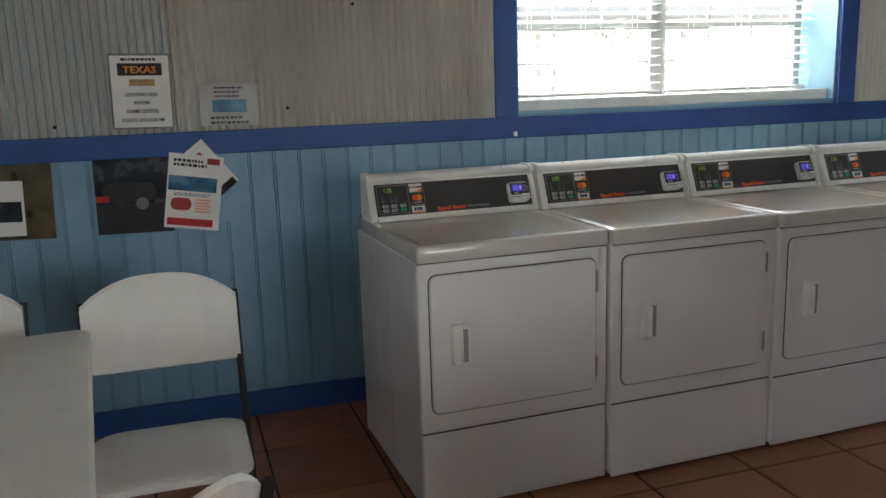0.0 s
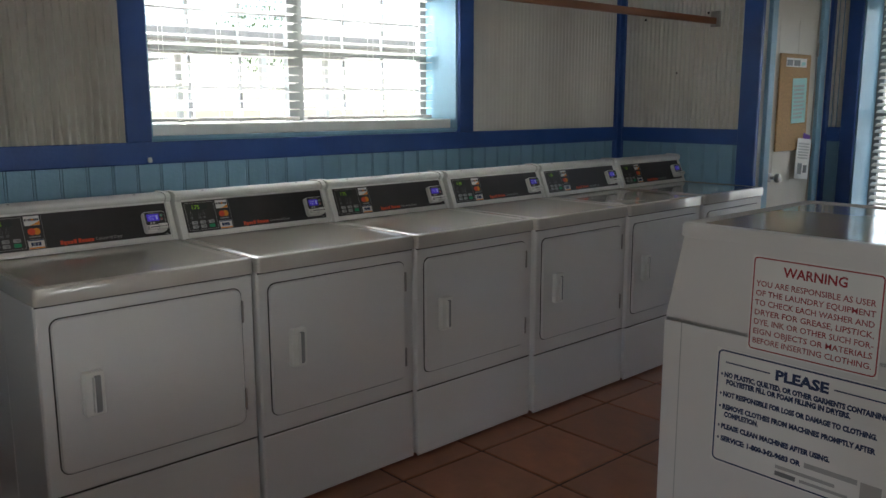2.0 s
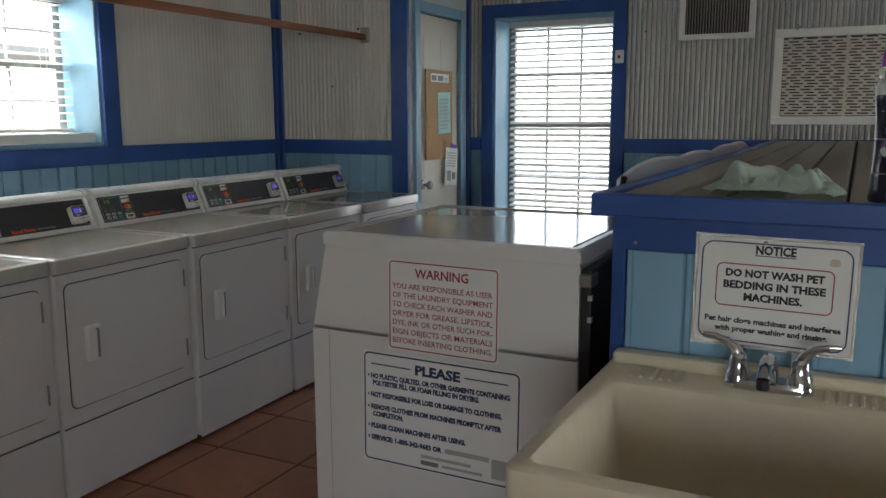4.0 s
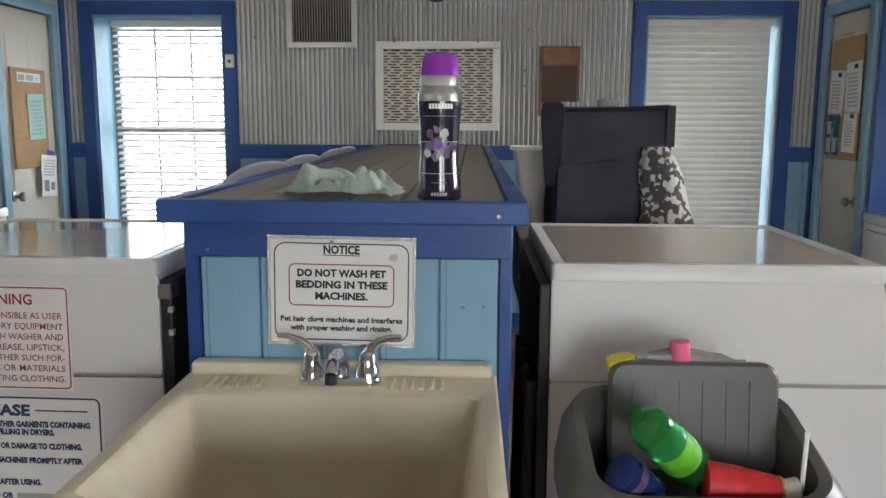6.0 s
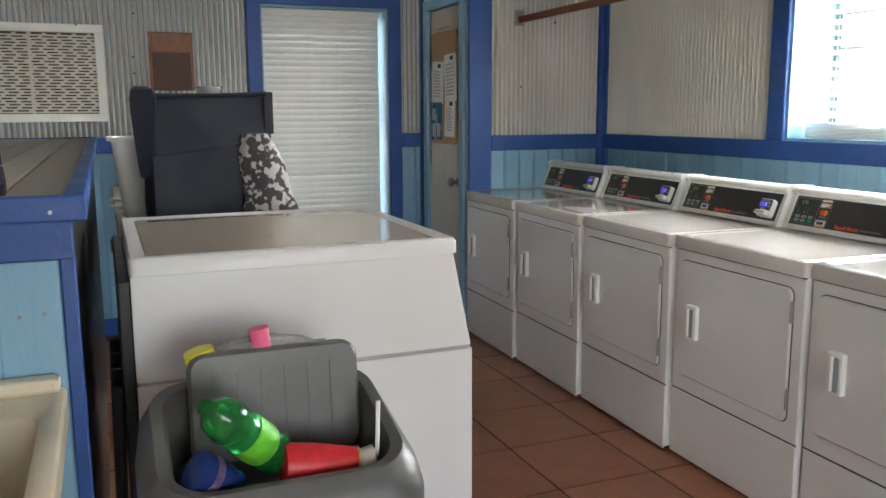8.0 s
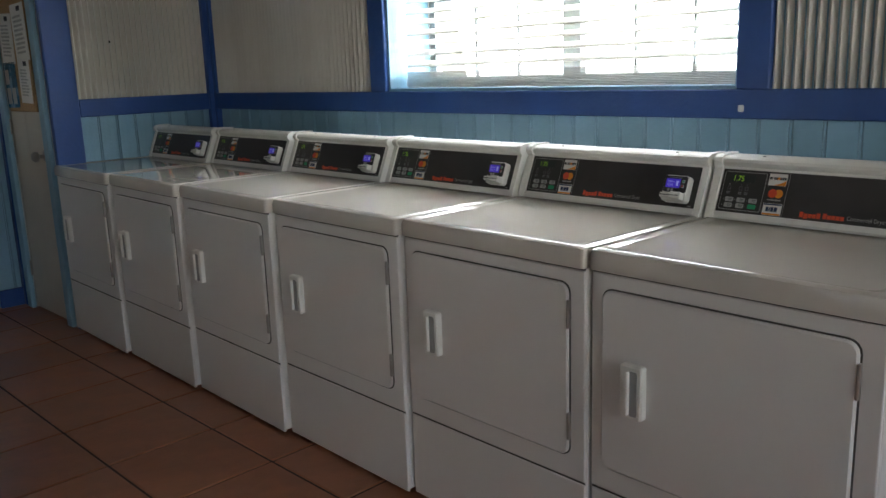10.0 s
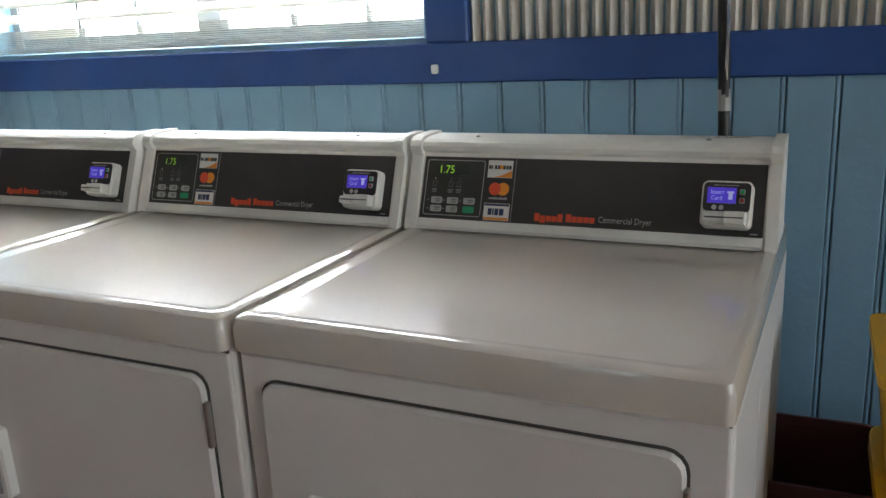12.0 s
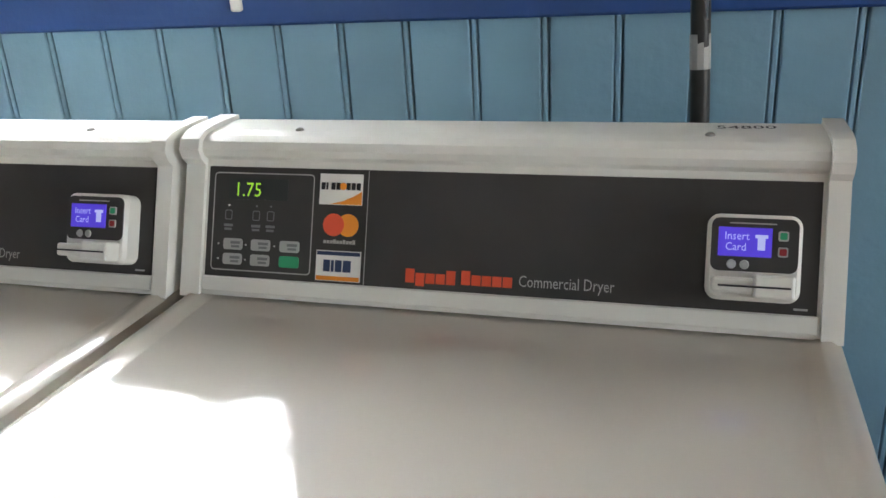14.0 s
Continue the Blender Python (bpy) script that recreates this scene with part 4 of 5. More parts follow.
    part("slot_tray", one(0.006, 0.05, 0.008, 0.024, 0.010, 0.030, 0.003, m=K), M_whitep, rd)
    part("slot_guide", one(0.046, 0.086, 0.004, 0.028, 0.010, 0.034, 0.003, m=K), M_whitep, rd)
    part("card_slot", one(0.012, 0.082, 0.0145, 0.0165, 0.0295, 0.0344, m=K), M_ink, rd)
    return d


base = dryer("white dryer with black control fascia, beside the blue wall")
XA, XF = 1.120, 5.956
base.matrix_world = pose(XA, 0.016, 0, 0, 0, 91.7)
for k in range(1, 6):
    copy_thing(base, pose(XA - 0.004 * k + 0.002 * (k % 2), 0.018 + 0.690 * k, 0, 0, 0, 91.6 + 0.2 * (k % 3 - 1)))
for k in range(6):
    ob = copy_thing(base, pose(XF if k == 0 else XF + 0.010, 0.812 if k == 0 else 0.812 + 0.692 * k, 0, 0, 0, -91.8 + 0.2 * (k % 3 - 1)))
    if k == 0:
        ob["label"] = "white dryer at the row's end, priced 1.75"
        w = thing("felt_pen_number", "black handwritten number on the dryer's console", "writing")
        lettering("digits", "54800", 0.018, facing((XF + 0.608, 0.225, 1.0816), (0, -1, 0), (1, 0, 0)), M_ink, w, 0.055)


# ---- washers ----
def washer(label, m, drawer):
    w = thing("washer", label, "washing machine", "washers")
    w.matrix_world = m
    W2, D2 = 0.70, 0.73
    prof = [(0.0, 0.14), (0.0, 0.858), (0.045, 1.082), (D2, 1.082), (D2, 0.14)]
    up = [(0.003, 0.862), (0.047, 1.082), (D2, 1.082), (D2, 0.862)]
    lo = [(0.0, 0.14), (0.0, 0.858), (D2, 0.858), (D2, 0.14)]
    for nm, pr in (("upper_panel", up), ("lower_panel", lo)):
        bm = loft([[(d, s, z) for d, z in pr] for s in (0.0, W2)])
        bmesh.ops.bevel(bm, geom=list(bm.edges), offset=0.003, segments=2, affect="EDGES")
        part(nm, bm, M_enamel, w)
    part("seam", one(0.006, D2 - 0.004, 0.003, W2 - 0.003, 0.854, 0.866), M_grey, w)
    part("front_post_line", one(0.052, 0.054, -0.0008, 0.002, 0.16, 0.856), M_grey, w)
    lp = lambda a, b, r, z: [(x + D2 / 2 + 0.02, y + W2 / 2, z) for x, y in rr_points(a, b, r, 4)]
    part("top", loft([lp(D2 - 0.035, W2 + 0.01, 0.015, 1.082), lp(D2 - 0.035, W2 + 0.01, 0.015, 1.108), lp(D2 - 0.045, W2, 0.015, 1.116), lp(D2 - 0.075, W2 - 0.03, 0.015, 1.117), lp(D2 - 0.10, W2 - 0.055, 0.02, 1.110)]), M_enamel, w, smooth=True)
    part("lid", loft([lp(D2 - 0.104, W2 - 0.059, 0.02, 1.1095), lp(D2 - 0.104, W2 - 0.059, 0.02, 1.1115), lp(D2 - 0.110, W2 - 0.065, 0.02, 1.1125)]), M_lid, w, "glossy cream enamel lid")
    part("backplate", one(D2, D2 + 0.025, 0.01, W2 - 0.01, 0.2, 1.07, 0.004), M_blacks, w)
    if drawer:
        part("door_handle", one(-0.03, 0.01, W2 * 0.42, W2 * 0.58, 0.98, 1.0, 0.006), M_whitep, w)
        part("soap_drawer", one(-0.012, 0.03, W2 * 0.05, W2 * 0.3, 0.95, 1.03, 0.006), M_whitep, w)
    part("round_door", lathe([(0.2, 0), (0.2, 0.02), (0.17, 0.03), (0.12, 0.02), (0.02, 0.03)], 28, m=facing((0.0, W2 / 2, 0.55), (0, -1, 0), (0, 0, 1))), M_steel, w, smooth=True)
    for z in (0.42, 0.5, 0.95, 1.0):
        part("back_screw", one(D2 + 0.02, D2 + 0.03, 0.0, 0.014, z, z + 0.012), M_grey, w)
    part("back_bracket", one(D2 + 0.0, D2 + 0.03, -0.004, 0.05, 1.03, 1.06, 0.003, seg=1), M_steel, w)
    return w


WL = washer("white washer with printed warning signs on its side", pose(2.34, 1.22, 0), False)
WR = washer("white washer with plain side behind the trash can", pose(4.635, 1.92, 0, 0, 0, 180), True)
for x0, x1 in ((2.36, 3.09), (3.90, 4.62)):
    pl = thing("washer_plinth", "grey concrete plinth under a washer", "plinth", "plinths")
    part("block", one(x0, x1, 1.24, 1.90, 0, 0.139, 0.008), M_concrete, pl)

FS = facing((0, 1.217, 0), (1, 0, 0), (0, 0, 1))
s, m = sheet("warning_sign", FS, 2.576, 0.828, 0.302, 0.232, "white warning sign with red lettering on washer", "sign", M_paper, -0.6, 0.001)
part("border", ring(0.294, 0.224, 0.01, 0.003, 0.0, at(m, 0.004, 0.004)), M_red, s)
lettering("heading", "WARNING", 0.032, at(m, 0.15, 0.190, 0.0004), M_red, s, 0.145, "CENTER", 0.0007)
for k, txt in enumerate(("YOU ARE RESPONSIBLE AS USER", "OF THE LAUNDRY EQUIPMENT", "TO CHECK EACH WASHER AND", "DRYER FOR GREASE, LIPSTICK,", "DYE, INK OR OTHER SUCH FOR-", "EIGN OBJECTS OR MATERIALS", "BEFORE INSERTING CLOTHING.")):
    lettering("text_line", txt, 0.0195, at(m, 0.013, 0.159 - 0.0232 * k, 0.0004), M_red, s, 0.272, "LEFT", 0.0002)
s, m = sheet("rules_sign", FS, 2.497, 0.519, 0.438, 0.298, "white laundry rules sign with black lettering", "sign", M_paper, -0.6, 0.001)
part("border", ring(0.430, 0.29, 0.014, 0.004, 0.0, at(m, 0.004, 0.004)), M_inkblue, s)
bars(s, m, [(0.025, 0.262, 0.115, 0.003), (0.29, 0.262, 0.115, 0.003)], M_inkblue, "rule")
lettering("heading", "PLEASE", 0.034, at(m, 0.215, 0.252, 0.0004), M_inkblue, s, 0.125, "CENTER", 0.0016)
for txt, x, y, w in (("• NO PLASTIC, QUILTED, OR OTHER GARMENTS CONTAINING", 0.015, 0.226, 0.395), ("POLYESTER FILL OR FOAM FILLING IN DRYERS.", 0.03, 0.208, 0.30),
                     ("• NOT RESPONSIBLE FOR LOSS OR DAMAGE TO CLOTHING.", 0.015, 0.176, 0.375), ("• REMOVE CLOTHES FROM MACHINES PROMPTLY AFTER", 0.015, 0.143, 0.375),
                     ("COMPLETION.", 0.03, 0.124, 0.09), ("• PLEASE CLEAN MACHINES AFTER USING.", 0.015, 0.092, 0.28), ("• SERVICE: 1-800-342-9683 OR", 0.015, 0.060, 0.215)):
    lettering("text_line", txt, 0.0175, at(m, x, y, 0.0004), M_inkblue, s, w, "LEFT", 0.0011)
bars(s, m, [(0.238, 0.060, 0.12, 0.012), (0.17, 0.036, 0.14, 0.008), (0.23, 0.02, 0.11, 0.007)], M_grey, "print_line")
bars(s, m, [(0.17, 0.018, 0.05, 0.011)], M_frame, "print_line"), bars(s, m, [(0.365, 0.02, 0.045, 0.05)], M_grey, "print_block")


# ---- island ----
isl = thing("folding_island", "royal blue island with grey slatted deck top", "folding counter")
IX0, IX1, IY0, IY1, IT = 3.15, 3.84, 1.02, 4.86, 1.26
part("core", one(3.20, 3.79, 1.105, 4.80, 0.0, 1.225), M_groove, isl)
for x0, x1 in ((3.178, 3.205), (3.79, 3.815)):
    part("corner_trim", one(x0, x1, 1.086, 1.13, 0, 1.22, 0.003, seg=1), M_blue, isl)
part("apron", one(3.178, 3.815, 1.084, 1.11, 1.145, 1.222, 0.003, seg=1), M_blue, isl)
# East side board coloured black for the shade in the gap beside the washer.
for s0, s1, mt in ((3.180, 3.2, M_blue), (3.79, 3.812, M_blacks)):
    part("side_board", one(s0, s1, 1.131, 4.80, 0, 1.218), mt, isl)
for i in range(5):
    x = 3.2055 + i * 0.1169
    part("end_board", one(x + 0.0015, x + 0.1154, 1.092, 1.105, 0, 1.145, 0.003, seg=1), M_sky, isl)
    part("board_bead", one(x + 0.012, x + 0.016, 1.0905, 1.094, 0, 1.145), M_groove, isl)
for r in ((IX0, IX1, IY0, IY0 + 0.03), (IX0, IX1, IY1 - 0.03, IY1), (IX0, IX0 + 0.035, IY0 + 0.03, IY1 - 0.03), (IX1 - 0.035, IX1, IY0 + 0.03, IY1 - 0.03)):
    part("edge_trim", one(*r, 1.218, 1.262, 0.004), M_blue, isl)
nb = 6
bw = (IX1 - IX0 - 0.07) / nb
dme = finish("deck_board", one(0.003, bw - 0.003, 0, IY1 - IY0 - 0.06, 1.225, 1.256, 0.004, seg=1), M_deck)
for i in range(nb):
    ob = new("deck_board", dme)
    ob.matrix_world = Matrix.Translation((IX0 + 0.035 + i * bw, IY0 + 0.03, 0))
    ob.parent = isl
for x, z in ((3.225, 1.16), (3.72, 1.048), (3.76, 1.05), (3.785, 1.235)):
    part("screw", lathe([(0.004, 0), (0.003, 0.002)], 8, m=facing((x, 1.091 if z < 1.1 else 1.083 if z < 1.2 else 1.019, z), (1, 0, 0), (0, 0, 1))), M_steel, isl)
FI = facing((0, 1.082, 0), (1, 0, 0), (0, 0, 1))
s, m = sheet("notice_sign", FI, 3.34, 0.974, 0.287, 0.216, "laminated white notice about pet bedding, tacked to island", "sign", M_paper, -0.8, 0.002)
part("laminate_edge", ring(0.287, 0.216, 0.004, 0.006, 0.0, at(m, 0, 0, -0.0005)), M_clear, s)
part("border", ring(0.262, 0.192, 0.022, 0.0026, 0.0, at(m, 0.0125, 0.011)), M_inkblue, s)
part("box_border", ring(0.205, 0.083, 0.012, 0.0022, 0.0, at(m, 0.041, 0.079)), M_red, s)
lettering("heading", "NOTICE", 0.0225, at(m, 0.1435, 0.1825, 0.0004), M_ink, s, 0.07, "CENTER", 0.0009)
bars(s, m, [(0.108, 0.1785, 0.071, 0.0014)], M_ink, "underline")
for k, (txt, w) in enumerate((("DO NOT WASH PET", 0.172), ("BEDDING IN THESE", 0.178), ("MACHINES.", 0.102))):
    lettering("text_line", txt, 0.0195, at(m, 0.1435, 0.1375 - 0.0225 * k, 0.0004), M_ink, s, w, "CENTER", 0.0009)
for k, (txt, w) in enumerate((("Pet hair clogs machines and interferes", 0.238), ("with proper washing and rinsing.", 0.198))):
    lettering("text_line", txt, 0.0145, at(m, 0.1435, 0.048 - 0.017 * k, 0.0004), M_ink, s, w, "CENTER", 0.0006)
part("thumbtack", lathe([(0.004, 0), (0.004, 0.002), (0.002, 0.004)], 10, m=at(m, 0.125, 0.205)), M_steel, s)
part("tape_stain", plate(0.018, 0.014, 0.006, 0.0004, at(m, 0.235, 0.17)), M_door, s)

# ---- sink ----
sk = thing("laundry_sink", "cream moulded laundry sink against the island", "sink")
cx, cy = 3.485, 0.80


def rect(x0, x1, y0, y1, z, r=0.02):
    return [(px + (x0 + x1) / 2, py + (y0 + y1) / 2, z) for px, py in rr_points(x1 - x0, y1 - y0, r, 3)]


part("basin", loft([rect(3.25, 3.72, 0.58, 1.05, 0.5, 0.05), rect(3.195, 3.777, 0.50, 1.085, 0.86), rect(3.185, 3.787, 0.49, 1.089, 0.87), rect(3.185, 3.787, 0.49, 1.089, 0.915), rect(3.190, 3.782, 0.495, 1.086, 0.92),
                    rect(3.212, 3.760, 0.517, 0.968, 0.92), rect(3.222, 3.750, 0.525, 0.958, 0.91), rect(3.27, 3.70, 0.60, 0.945, 0.57, 0.05), rect(3.29, 3.68, 0.62, 0.92, 0.555, 0.05)]), M_sink, sk, smooth=True)
part("back_ledge", one(3.195, 3.777, 1.045, 1.086, 0.918, 0.945, 0.008), M_sink, sk)
for side in (0, 1):
    for i in range(6):
        x = (3.245 + i * 0.0185) if side == 0 else (3.585 + i * 0.0185)
        part("rib", one(x, x + 0.010, 0.972, 1.035, 0.917, 0.9245, 0.003, seg=1), M_sink, sk)
for x in (3.24, 3.73):
    for y in (0.57, 1.04):
        part("leg", one(x - 0.02, x + 0.02, y - 0.02, y + 0.02, 0, 0.6, 0.004, seg=1), M_whitep, sk)
part("drain", lathe([(0.035, 0.556), (0.035, 0.562), (0.02, 0.56)], 18, m=Matrix.Translation((3.485, 0.77, 0))), M_chrome, sk)
fc = thing("faucet", "chrome two-lever faucet on the sink ledge", "faucet")
fb = Matrix.Translation((3.492, 1.005, 0.921))
part("base_plate", loft([[(x, y, z) for x, y in rr_points(0.155 * s_, 0.05 * s_, 0.024 * s_, 6)] for s_, z in ((1, 0), (1, 0.012), (0.93, 0.018))], m=fb), M_chrome, fc, smooth=True)
for sgn in (-1, 1):
    part("valve_body", lathe([(0.025, 0.015), (0.022, 0.03), (0.017, 0.04), (0.017, 0.055), (0.012, 0.062)], 16, m=fb @ Matrix.Translation((sgn * 0.052, 0, 0))), M_chrome, fc, smooth=True)
    pts = [(sgn * (0.052 + q), 0, z) for q, z in ((-0.002, 0.042), (0.0, 0.056), (0.007, 0.070), (0.022, 0.082), (0.045, 0.089), (0.064, 0.090))]
    part("lever", tube(pts, [0.013, 0.012, 0.0095, 0.0075, 0.006, 0.0045], 10, m=fb), M_chrome, fc, smooth=True)
part("spout", tube([(0, 0.004, 0.012), (0, 0.0, 0.04), (0, -0.02, 0.058), (0, -0.06, 0.062), (0, -0.09, 0.056), (0, -0.1, 0.045)], [0.019, 0.017, 0.015, 0.0135, 0.0125, 0.012], 12, m=fb), M_chrome, fc, smooth=True)
part("aerator", lathe([(0.011, 0.03), (0.011, 0.046)], 12, m=fb @ Matrix.Translation((0, -0.1, 0))), M_ink, fc)

# ---- things on the island ----
bt = thing("scent_booster_bottle", "black and purple bottle with purple cap on island", "bottle")
bm_ = Matrix.Translation((3.672, 1.13, 1.2565))
part("body", lathe([(0.041, 0), (0.0435, 0.005), (0.0425, 0.025), (0.0395, 0.055), (0.0375, 0.085), (0.0375, 0.115), (0.0395, 0.15), (0.042, 0.175), (0.0425, 0.188)], 32, m=bm_), M_bottle, bt, smooth=True)
for z, rad in ((0.052, 0.0402), (0.112, 0.0379)):
    part("seam_ring", lathe([(rad, z - 0.0006), (rad + 0.0003, z), (rad, z + 0.0006)], 32, m=bm_), M_grey, bt)
part("shoulder", lathe([(0.0425, 0.1885), (0.0435, 0.197), (0.0425, 0.205), (0.038, 0.212), (0.036, 0.217)], 32, m=bm_), M_clear, bt, smooth=True)
part("cap_skirt", lathe([(0.0385, 0.2175), (0.0390, 0.222), (0.0385, 0.234), (0.037, 0.236)], 32, m=bm_), M_clear, bt, smooth=True)
part("cap", lathe([(0.0375, 0.2365), (0.0365, 0.248), (0.034, 0.262), (0.0325, 0.270), (0.028, 0.277), (0.018, 0.280), (0.003, 0.2805)], 32, m=bm_), M_purple, bt, "translucent purple cap", smooth=True)


def on_bottle(deg, z, rad):
    """A frame on the bottle's skin, facing outwards at an angle from its front."""
    q = radians(deg)
    n = Vector((math.sin(q), -math.cos(q), 0))
    return facing(Vector((3.672, 1.13, 1.2565 + z)) + n * rad, (math.cos(q), math.sin(q), 0), (0, 0, 1))


rnd = random.Random(21)
for i in range(16):
    a_ = radians(360 * i / 8 + (22 if i > 7 else 0))
    rr_ = 0.024 if i < 8 else 0.013
    part("label_petal", plate(0.013, 0.016, 0.005, 0.0006, on_bottle(-3 + 1450 * rr_ * math.cos(a_), 0.108 + rr_ * 1.15 * math.sin(a_), 0.0381) @ pose(-0.006, -0.008, 0, 0, 0, rnd.uniform(-50, 50))), (M_lilac, M_grey, M_lilac, M_lilac)[i % 4], bt)
part("label_heart", plate(0.016, 0.018, 0.007, 0.0008, at(on_bottle(-2, 0.108, 0.0385), -0.008, -0.009)), M_purplep, bt)
for i in range(8):
    part("name_bar", plate(0.0047, 0.0095, 0.0008, 0.0006, on_bottle(-26 + 8 * i, 0.174, 0.0421)), M_paper, bt)
for i in range(9):
    part("label_line", one(-0.0035, 0.0035, 0, 0.0007, 0, 0.0005, m=on_bottle(-44 + 11 * i, 0.160, 0.0407)), M_grey, bt)
for i in range(6):
    part("name_bar", one(-0.0018, 0.0018, 0, 0.006, 0, 0.0005, m=on_bottle(-16 + 7 * i, 0.010, 0.0435)), M_grey, bt)
for i in range(7):
    part("label_line", one(-0.002, 0.002, 0, 0.002, 0, 0.0005, m=on_bottle(-18 + 6 * i, 0.034, 0.0422)), M_lilac, bt)

cl = thing("wash_cloth", "crumpled mint green cloth on the island top", "cloth")
bm = bmesh.new()
nx, ny = 60, 44
gridv = []
for j in range(ny + 1):
    row = []
    for i in range(nx + 1):
        u, v = i / nx, j / ny
        x, y = 3.335 + 0.245 * u + 0.03 * noise.noise((v * 3, 1.3, u)), 1.13 + 0.25 * v + 0.035 * noise.noise((u * 4, 5.1, 0))
        fold = abs(noise.noise((u * 3.1 + v, v * 2.2 - u, 2.0))) * 0.06 + abs(noise.noise((u * 6, v * 5 + 2 * u, 7.0))) * 0.03
        edge = min(1.0, 4.5 * min(u, 1 - u, v * 1.2 + 0.05, 1 - v))
        z = 1.2575 + 0.003 + (0.016 + fold * 0.8) * edge + 0.002 * noise.noise((u * 40, v * 40, 0))
        row.append(bm.verts.new((x, y, z)))
    gridv.append(row)
for j in range(ny):
    for i in range(nx):
        bm.faces.new((gridv[j][i], gridv[j][i + 1], gridv[j + 1][i + 1], gridv[j + 1][i]))
bmesh.ops.solidify(bm, geom=list(bm.faces), thickness=0.0025)
part("fabric", bm, M_mint, cl, smooth=True)

# ---- trash can ----
tc_ = thing("trash_can", "grey plastic trash can with its swing flap upright", "trash can")
tcx, tcy = 4.105, 0.83


def canloop(w, d, r, z, slope=0.0):
    return [(x + tcx, y + tcy, z + slope * y) for x, y in rr_points(w, d, r, 6)]


part("bin", loft([canloop(0.30, 0.24, 0.05, 0.0), canloop(0.41, 0.32, 0.06, 0.79), canloop(0.40, 0.31, 0.06, 0.79), canloop(0.29, 0.23, 0.05, 0.02)]), M_bin, tc_, smooth=True)
part("hood", loft([canloop(0.435, 0.345, 0.07, 0.775), canloop(0.435, 0.345, 0.07, 0.81, 0.05), canloop(0.415, 0.325, 0.07, 0.865, 0.2), canloop(0.38, 0.295, 0.07, 0.893, 0.28), canloop(0.345, 0.26, 0.06, 0.89, 0.3),
                   canloop(0.33, 0.24, 0.05, 0.86, 0.3), canloop(0.33, 0.24, 0.05, 0.79)], cap0=False, cap1=False), M_bin, tc_, smooth=True)
fl = facing((tcx - 0.128, tcy + 0.075, 0.80), (1, 0, 0), (0, 0.12, 1))
fp_ = part("swing_flap", plate(0.292, 0.197, 0.03, 0.018, fl, edge=0.006), M_bin, tc_)
for i in range(6):
    part("flap_rib", one(0.04 + i * 0.04, 0.043 + i * 0.04, 0.02, 0.165, 0.018, 0.0205, m=fl), M_bin, fp_)


def lying(name, label, cat, loc, rot, pieces):
    t = thing(name, label, cat, m=pose(*loc, *rot))
    for nm, prof, mt in pieces:
        part(nm, lathe(prof, 20), mt, t, smooth=True)
    return t


lying("soda_bottle", "empty crushed green plastic soda bottle in trash", "bottle", (4.100, 0.790, 0.852), (48, 0, -56),
      [("bottle_base", [(0.012, 0.0), (0.030, 0.004), (0.036, 0.02), (0.034, 0.045)], M_greenb), ("label", [(0.0345, 0.0455), (0.036, 0.06), (0.035, 0.095)], M_lime), ("bottle_shoulder", [(0.035, 0.0955), (0.031, 0.11), (0.036, 0.13), (0.030, 0.16), (0.014, 0.178), (0.012, 0.19)], M_greenb)])
lying("blue_tub", "dark blue plastic tub with lilac label in trash", "tub", (4.022, 0.765, 0.824), (20, -48, 0),
      [("tub", [(0.030, 0.0), (0.032, 0.045)], M_navyp), ("label", [(0.0325, 0.0455), (0.0325, 0.060)], M_lilac), ("lid", [(0.032, 0.0605), (0.031, 0.074), (0.026, 0.078), (0.002, 0.079)], M_navyp)])
lying("red_cup", "crushed red dotted paper cup lying in trash", "cup", (4.10, 0.755, 0.850), (0, 96, 0),
      [("cup", [(0.030, 0.0), (0.035, 0.002), (0.032, 0.05), (0.023, 0.118)], M_redw), ("cord_tie", [(0.0230, 0.1185), (0.0245, 0.121), (0.0225, 0.1235)], M_cork), ("frill", [(0.018, 0.124), (0.025, 0.146), (0.019, 0.150)], M_door)])
t = thing("plastic_spoon", "white plastic spoon standing in the trash", "spoon")
part("handle", tube([(4.255, 0.755, 0.84), (4.262, 0.765, 0.93)], 0.004, 6), M_whitep, t)
t = thing("trash_filling", "dark bagged rubbish filling the trash can", "rubbish")
part("bag", loft([canloop(0.32, 0.235, 0.05, 0.70), canloop(0.322, 0.237, 0.05, 0.80), canloop(0.2, 0.14, 0.05, 0.812)]), M_blacks, t)
lying("yellow_cap_bottle", "lemon yellow capped violet bottle behind the flap", "bottle", (4.052, 0.945, 0.788), (0, -14, 0),
      [("bottle", [(0.03, 0.0), (0.032, 0.15), (0.026, 0.165)], M_purplep), ("cap", [(0.027, 0.1655), (0.029, 0.17), (0.025, 0.215), (0.004, 0.217)], M_lemon)])
lying("pink_bottle", "pink plastic capped bottle behind the flap", "bottle", (4.13, 0.935, 0.79), (0, -7, 0),
      [("bottle", [(0.024, 0.0), (0.026, 0.18), (0.02, 0.19)], M_pink), ("cap", [(0.0185, 0.1905), (0.017, 0.225), (0.018, 0.240), (0.004, 0.242)], M_pink)])
t = thing("plastic_bag", "crumpled clear white plastic bag behind the flap", "bag")
bm = bmesh.new()
loops = []
